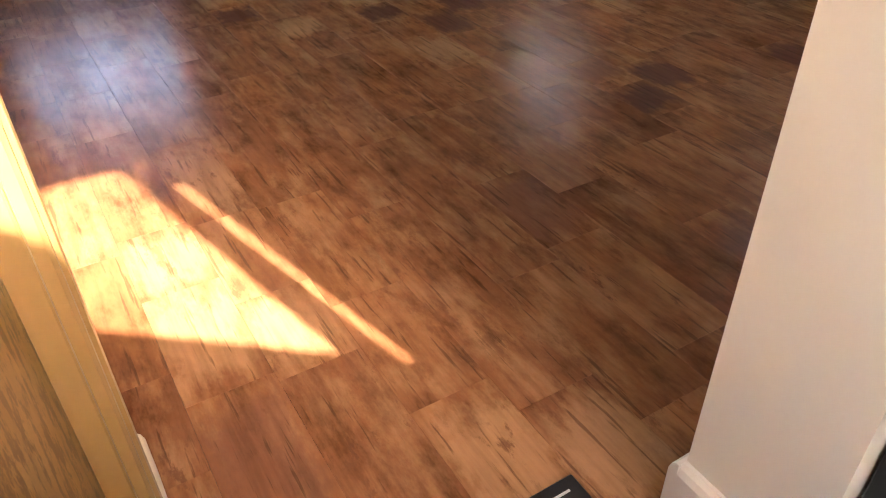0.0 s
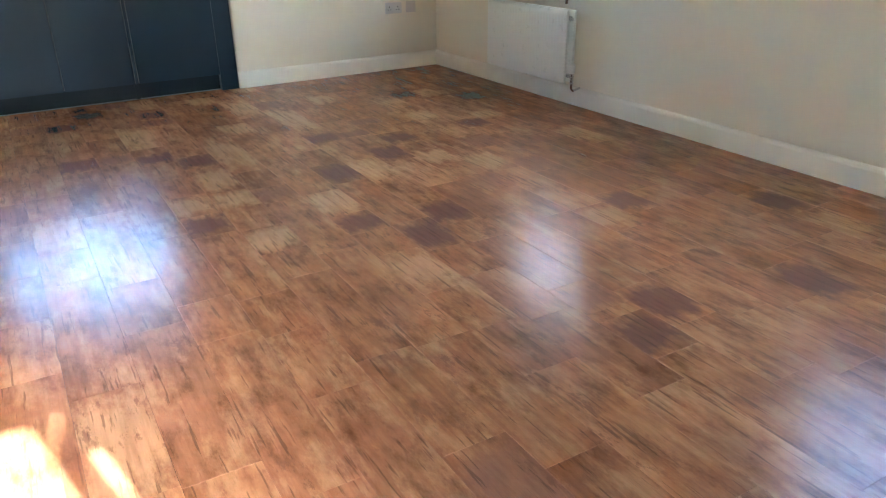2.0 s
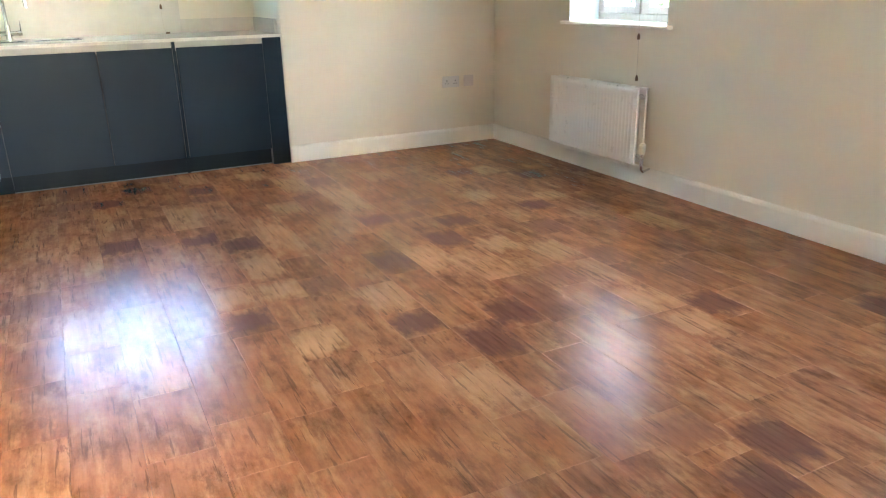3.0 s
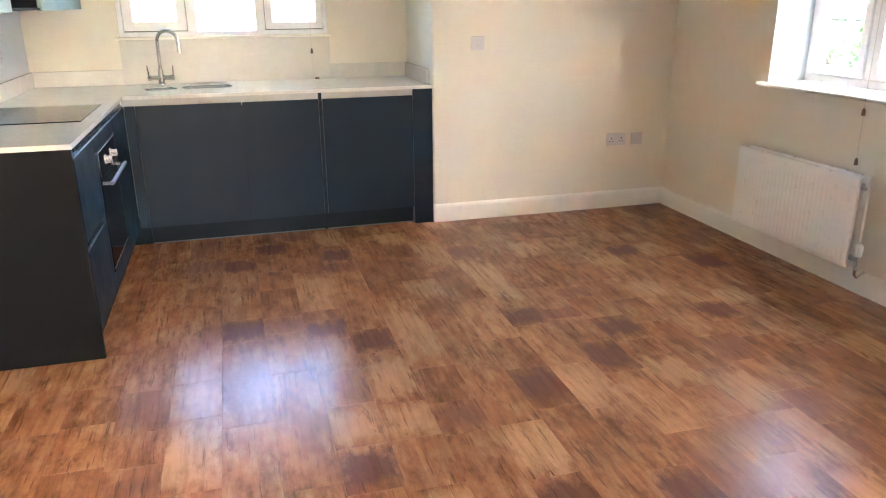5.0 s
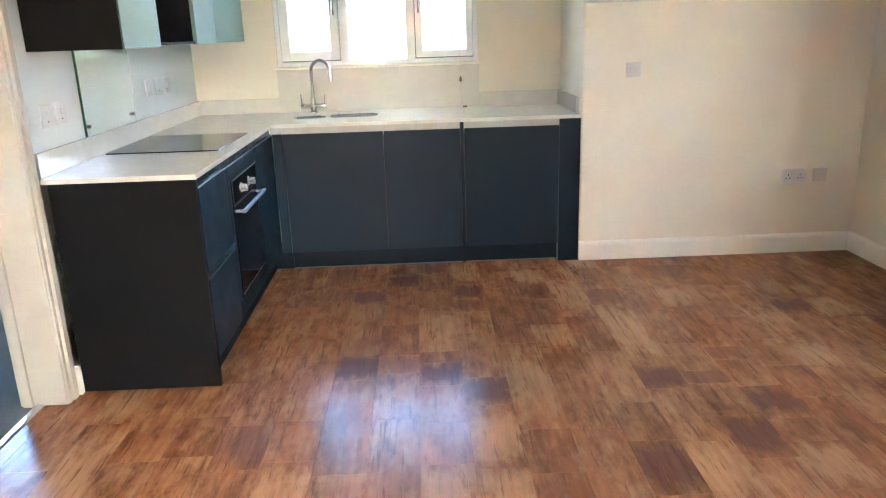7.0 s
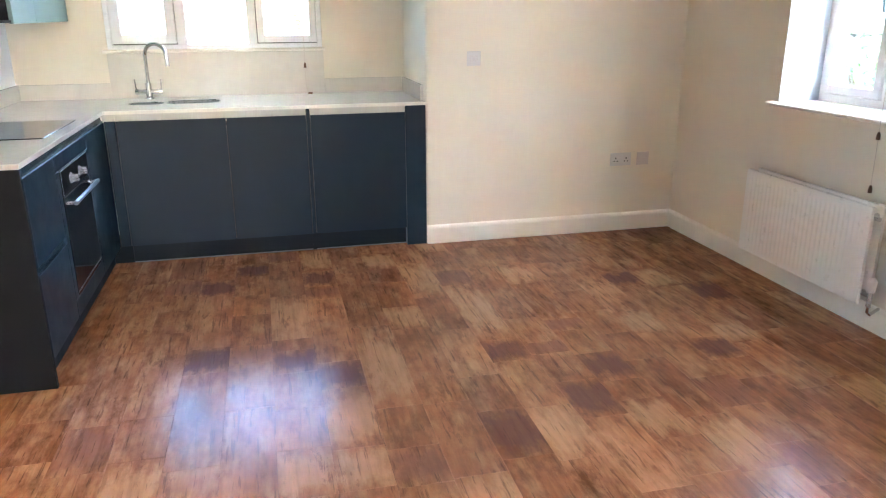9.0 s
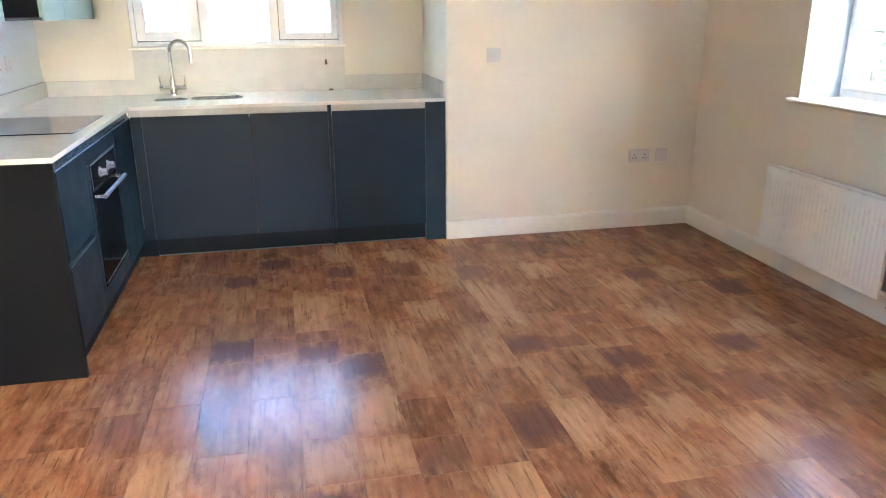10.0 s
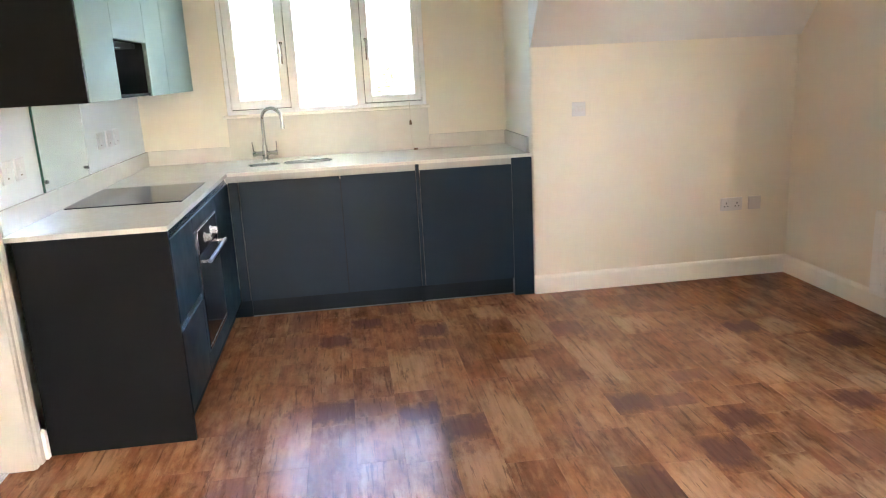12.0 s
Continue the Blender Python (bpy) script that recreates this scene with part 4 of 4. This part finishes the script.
# ---- radiator ----
def radiator(ya, yb, label):
    x0, x1, z0, z1 = 1.553, 1.635, 0.172, 0.618
    r = thing("radiator", 1.64, (ya + yb) / 2, z0, label, "radiator")

    def panel(x, out):
        """A pressed steel panel: shallow vertical flutes between flat margins."""
        bm = B()
        n = 27
        w = (yb - ya - 0.05) / n
        ys, xs = [ya, ya + 0.025], [0, 0]
        for k in range(n):
            s = ya + 0.025 + k * w
            ys += [s + w * 0.18, s + w * 0.32, s + w * 0.68, s + w * 0.82]
            xs += [0, -0.0022, -0.0022, 0]
        ys += [yb - 0.025, yb]
        xs += [0, 0]
        rows = []
        for z, k, inset in ((z0, 0, 0.006), (z0 + 0.012, 0, 0), (z0 + 0.030, 0, 0), (z0 + 0.045, 1, 0), (z1 - 0.050, 1, 0), (z1 - 0.036, 0, 0), (z1 - 0.012, 0, 0), (z1, 0, 0.006)):
            rows.append([bm.verts.new((x + out * (k * d - inset), y, z)) for y, d in zip(ys, xs)])
        for a, b in zip(rows, rows[1:]):
            for i in range(len(ys) - 1):
                bm.faces.new((a[i], a[i + 1], b[i + 1], b[i]))
        back = bmesh.ops.extrude_face_region(bm, geom=bm.faces[:])
        bmesh.ops.translate(bm, verts=[v for v in back["geom"] if isinstance(v, bmesh.types.BMVert)], vec=(-out * 0.014, 0, 0))
        bmesh.ops.recalc_face_normals(bm, faces=bm.faces)
        return bm

    part("front_panel", panel(x0, -1), RAD, r, "", True)
    part("back_panel", panel(x1 - 0.02, -1), RAD, r, "", True)
    for y in (ya + 0.03, yb - 0.03):
        for z in (z0 + 0.045, z1 - 0.045):
            part("header", cyl(B(), (x0 + 0.012, y, z), (x1 - 0.02, y, z), 0.011, n=14), STEEL, r, "", True)
            part("bracket", box(B(), x1 - 0.008, XR - 0.0005, y + (0.10 if y < -1.5 else -0.10) - 0.015, y + (0.10 if y < -1.5 else -0.10) + 0.015, z - 0.02, z + 0.02), RAD, r)
    part("top_rail", box(B(), x0 + 0.012, x0 + 0.018, ya + 0.02, yb - 0.02, z1 - 0.006, z1 + 0.002), RAD, r)
    vz = z0 + 0.045
    v = part("valve_body", cyl(cyl(B(), (x0 + 0.042, ya + 0.03, vz), (x0 + 0.042, ya - 0.03, vz), 0.010, n=14), (x0 + 0.042, ya - 0.026, vz - 0.05), (x0 + 0.042, ya - 0.026, vz + 0.02), 0.011, n=14), STEEL, r, "plated valve body", True)
    part("valve_head", cyl(cyl(B(), (x0 + 0.042, ya - 0.026, vz + 0.02), (x0 + 0.042, ya - 0.026, vz + 0.07), 0.017, 0.021, 20), (x0 + 0.042, ya - 0.026, vz + 0.07), (x0 + 0.042, ya - 0.026, vz + 0.085), 0.021, 0.012, 20), RAD, v, "white thermostatic head", True)
    part("pipe", tube(B(), [(x0 + 0.042, ya - 0.026, vz - 0.05), (x0 + 0.042, ya - 0.026, vz - 0.075), (x0 + 0.060, ya - 0.024, vz - 0.09), (XR - 0.018, ya + 0.03, vz - 0.095)], 0.0075, 12), CHROME, r, "", True)
    part("end_plug", cyl(B(), (x0 + 0.03, ya + 0.02, z1 - 0.05), (x0 + 0.03, ya - 0.018, z1 - 0.05), 0.010, n=12), STEEL, r, "", True)
    part("end_plug", cyl(B(), (x0 + 0.03, yb - 0.02, z0 + 0.045), (x0 + 0.03, yb + 0.018, z0 + 0.045), 0.010, n=12), STEEL, r, "", True)


radiator(-1.915, -1.04, "white double-panel radiator below the window")

# ---- black board on the floor by the door ----
fd = thing("black_board", -1.29, -5.42, 0, "small black board with white print lying on the floor", "board")
part("board", box(B(), -1.40, -1.202, -5.56, -5.312, 0.0005, 0.012, 0.002), MAT, fd)
for y, a, b in ((-5.338, -1.262, -1.226), (-5.36, -1.33, -1.225)):
    part("print_bar", box(B(), a, b, y - 0.0025, y + 0.0025, 0.0122, 0.0128), PRINT, fd)

# ---- outdoors ----
# Eaves out of view, added to cut high skylight into the kitchen window.
bm = B()
box(bm, -2.8, 0.3, 1.001, 1.62, 2.26, 2.34)
box(bm, -2.8, 0.3, 1.60, 1.63, 2.18, 2.36)
solid("eaves", bm, UPVC, "unseen white eaves added to cut high skylight at the dormer window", "eaves", "structure")
bm = B()
box(bm, -2500, 2500, -2500, 2500, -0.9, -0.6)
solid("ground", bm, GRASS, "green lawn reaching the distance", "ground", "structure")


def stone_wall(y0, y1, x):
    """A rough stone garden wall of single stones, joined."""
    rnd = random.Random(5)
    bm = B()
    z = -0.6
    while z < 3.2:
        h = rnd.uniform(0.12, 0.22)
        y = y0 + rnd.uniform(-0.2, 0)
        while y < y1:
            w = rnd.uniform(0.2, 0.5)
            d = rnd.uniform(0, 0.05)
            box(bm, x + d, x + 0.4, y + 0.008, y + w - 0.008, z + 0.008, z + h - 0.004, 0.02)
            y += w
        z += h
    return bm


solid("garden_wall", stone_wall(-2.9, 6.0, 4.6), STONE, "pale rubble stone garden wall", "wall", "structure")


def foliage(bm, c, r, count, rnd, size=0.05):
    for _ in range(count):
        d = Vector((rnd.gauss(0, 1), rnd.gauss(0, 1), rnd.gauss(0, 1)))
        d = d.normalized() * (rnd.random() ** 0.45)
        p = Vector(c) + Vector((d.x * r[0], d.y * r[1], d.z * r[2])) * rnd.uniform(0.8, 1.12)
        a = Vector((rnd.uniform(-1, 1), rnd.uniform(-1, 1), rnd.uniform(-1, 1))).normalized()
        b = a.orthogonal().normalized()
        s = size * rnd.uniform(0.6, 1.4)
        vs = [bm.verts.new(p + a * s), bm.verts.new(p + b * s * 0.45), bm.verts.new(p - a * s), bm.verts.new(p - b * s * 0.45)]
        bm.faces.new(vs)
    return bm


def shrub(x, y, top, wide, seed, count, label, name="shrub"):
    rnd = random.Random(seed)
    u = thing(name, x, y, -0.6, label, "shrub", group="garden shrubs")
    bm = B()
    for k in range(5):
        a = 2 * math.pi * k / 5 + rnd.random()
        tube(bm, [(x, y, -0.6), (x + 0.1 * wide * math.cos(a), y + 0.1 * wide * math.sin(a), 0.0), (x + 0.4 * wide * math.cos(a), y + 0.4 * wide * math.sin(a), top * 0.7)], 0.012, 6)
    part("trunk", bm, BARK, u)
    bm = B()
    for k in range(7):
        foliage(bm, (x + rnd.uniform(-0.5, 0.5) * wide, y + rnd.uniform(-0.5, 0.5) * wide, rnd.uniform(0.1, top - 0.2)), (0.35 * wide, 0.35 * wide, 0.3), count // 7, rnd)
    part("crown", bm, LEAF, u)


shrub(3.9, 0.55, 1.35, 0.8, 3, 1600, "green leafy shrub against the stone wall")
shrub(4.1, -0.9, 1.1, 0.7, 4, 1400, "green leafy shrub against the stone wall")
shrub(4.2, -2.4, 1.9, 0.9, 12, 1500, "tall green shrub against the stone wall")
shrub(-0.30, 9.0, 1.62, 0.24, 9, 2600, "slim green shrub out beyond the kitchen window")


def tree(x, y, high, wide, seed, count, base=1.6, leaf=0.10):
    rnd = random.Random(seed)
    u = thing("tree", x, y, -0.6, "unseen broadleaf tree added to shade the east windows", "tree", group="garden trees")
    bm = tube(B(), [(x, y, -0.6), (x + 0.05, y, base * 0.5), (x - 0.04, y + 0.05, base + 0.6)], 0.13 if base < 3 else 0.32, 10)
    for k in range(7):
        a = 2 * math.pi * k / 7 + rnd.random()
        r = wide * rnd.uniform(0.35, 0.7)
        tube(bm, [(x, y, base - 0.4 + 0.15 * k), (x + 0.4 * r * math.cos(a), y + 0.4 * r * math.sin(a), base + 0.6 + 0.2 * k), (x + r * math.cos(a), y + r * math.sin(a), high * rnd.uniform(0.6, 0.9))], 0.04, 7)
    part("trunk", bm, BARK, u)
    bm = B()
    for k in range(16):
        a, r = rnd.uniform(0, 6.3), wide * rnd.uniform(0.1, 0.85)
        foliage(bm, (x + r * math.cos(a), y + r * math.sin(a), rnd.uniform(base, high - 0.6)), (0.75 if base < 3 else 1.3, 0.75 if base < 3 else 1.3, 0.6 if base < 3 else 1.2), count // 16, rnd, leaf)
    part("crown", bm, LEAF, u)


# Trees out of view, added to hold skylight off the east windows.
tree(6.2, -0.6, 5.2, 1.6, 21, 3600)
tree(6.0, 2.2, 5.0, 1.5, 23, 3000)
tree(6.6, -3.4, 4.6, 1.5, 27, 3000)
# Far unseen tree, added to keep the sun off window_2's reveal.
tree(6.3, -20.6, 17.6, 2.4, 31, 7000, 13.6, 0.24)

# ---- floor: screed and single boards, last ----
solid("floor", box(B(), -2.555, 2.1, -6.6, 1.0, -0.2, -0.006), MASTIC, "distressed brown wood plank floor with satin lacquer", "floor", "structure")
floor_ob = bpy.data.objects["floor"]
W = 0.1835
# single dark, dusky and pale lengths: row, near end, far end
DARK = [(-2, -1.56, -1.31), (0, -1.64, -1.42), (1, -1.81, -1.58), (-2, -0.65, -0.41), (-1, -0.38, -0.16), (1, -0.62, -0.38), (4, -2.45, -2.13), (6, -2.27, -1.98),
        (7, -2.02, -1.76), (10, -1.95, -1.73), (10, -1.03, -0.79), (12, -1.35, -1.06), (5, -1.75, -1.53), (3, -3.06, -2.83), (4, -3.36, -3.05), (5, -3.17, -2.89),
        (9, -3.49, -3.23), (6, -4.26, -3.98), (5, -4.36, -4.12), (9, -4.46, -4.14), (12, -3.86, -3.58), (0, -2.75, -2.50)]
DUSKY = [(-1, -1.51, -1.33), (9, -2.32, -2.08), (7, -1.51, -1.37), (6, -1.72, -1.60), (5, -0.79, -0.55), (7, -2.93, -2.68), (9, -2.82, -2.58), (2, -2.52, -2.30), (-4, -5.20, -4.79),
         (5, -4.06, -3.86), (0, -0.17, 0.04), (1, -0.82, -0.64), (-3, -0.60, -0.36), (3, -5.30, -4.85), (1, -4.75, -4.40), (-4, -2.20, -1.90)]
LIGHT = [(3, -2.82, -2.51), (-3, -2.60, -2.16), (3, -1.31, -1.03), (3, -0.43, -0.13), (4, -0.94, -0.37), (1, -0.36, 0.04), (11, -1.82, -1.60), (9, -1.62, -1.36), (11, -1.09, -0.80),
         (7, -2.46, -2.18), (7, -0.86, -0.54), (0, -1.30, -0.74), (1, -2.26, -1.82), (1, -3.05, -2.78), (3, -3.66, -3.30), (-2, -5.45, -5.035), (-1, -5.50, -5.14), (-4, -4.775, -4.42),
         (8, -2.70, -2.35), (12, -2.60, -2.20), (5, -2.50, -2.15)]


def board_mesh(name, length, material, width=W):
    """A thin board, 1 mm joint, eased edges, its near end at the origin."""
    g, e, t = 0.0003, 0.0003, 0.0058
    lo = [(g, g), (width - g, g), (width - g, length - g), (g, length - g)]
    hi = [(g + e, g + e), (width - g - e, g + e), (width - g - e, length - g - e), (g + e, length - g - e)]
    me = bpy.data.meshes.new(name)
    v = [(x, y, -t) for x, y in lo] + [(x, y, -e * 0.5) for x, y in lo] + [(x, y, 0) for x, y in hi]
    f = [(8, 9, 10, 11)] + [(a + i, a + (i + 1) % 4, a + 4 + (i + 1) % 4, a + 4 + i) for a in (0, 4) for i in range(4)]
    me.from_pydata(v, [], f)
    me.materials.append(material)
    return me


rnd = random.Random(11)
shared = {}
for k in range(-8, 15):
    x0 = -1.006 + k * W
    if x0 + W < XL + 0.01 or x0 > XR:
        continue
    south = -6.5 if -1.95 < x0 < -0.95 else (-4.95 if x0 < -1.95 else -5.46)
    north = 0.06 if x0 > -1.93 and x0 < 0 else (0.0 if x0 >= 0 else -1.50)
    marks = sorted([(a, b, m) for rows, m in ((DARK, PLANK_DARK), (DUSKY, PLANK_MID), (LIGHT, PLANK_LIGHT)) for c, a, b in rows if c == k], key=lambda q: q[0])
    marks = [(max(a, south), min(b, north), m) for a, b, m in marks]
    runs, y = [], south
    for a, b, m in marks + [(north, north, None)]:
        while a - y > 0.02:
            step = min(a - y, round(rnd.choice((0.28, 0.37, 0.48, 0.62, 0.78)), 3))
            if a - y - step < 0.16:
                step = a - y
            q = rnd.random()
            runs.append((y, step, PLANK_LIGHT if q < 0.07 else (PLANK_MID if q > 0.95 and step < 0.5 else PLANK)))
            y += step
        if m:
            runs.append((y, b - y, m))
            y = b
    for y, length, m in runs:
        key = (round(length, 3), m.name)
        if key not in shared:
            shared[key] = board_mesh("plank", round(length, 3), m)
        ob = new("plank", shared[key])
        ob.parent = floor_ob
        ob.location = (x0, y, 0)
# short boards through the doorway
for y, length in ((DOOR_S + 0.002, 0.46), (DOOR_S + 0.4622, DOOR_N - DOOR_S - 0.4642)):
    ob = new("plank", board_mesh("plank", length, PLANK, 0.0745))
    ob.parent = floor_ob
    ob.location = (-2.5485, y, 0)
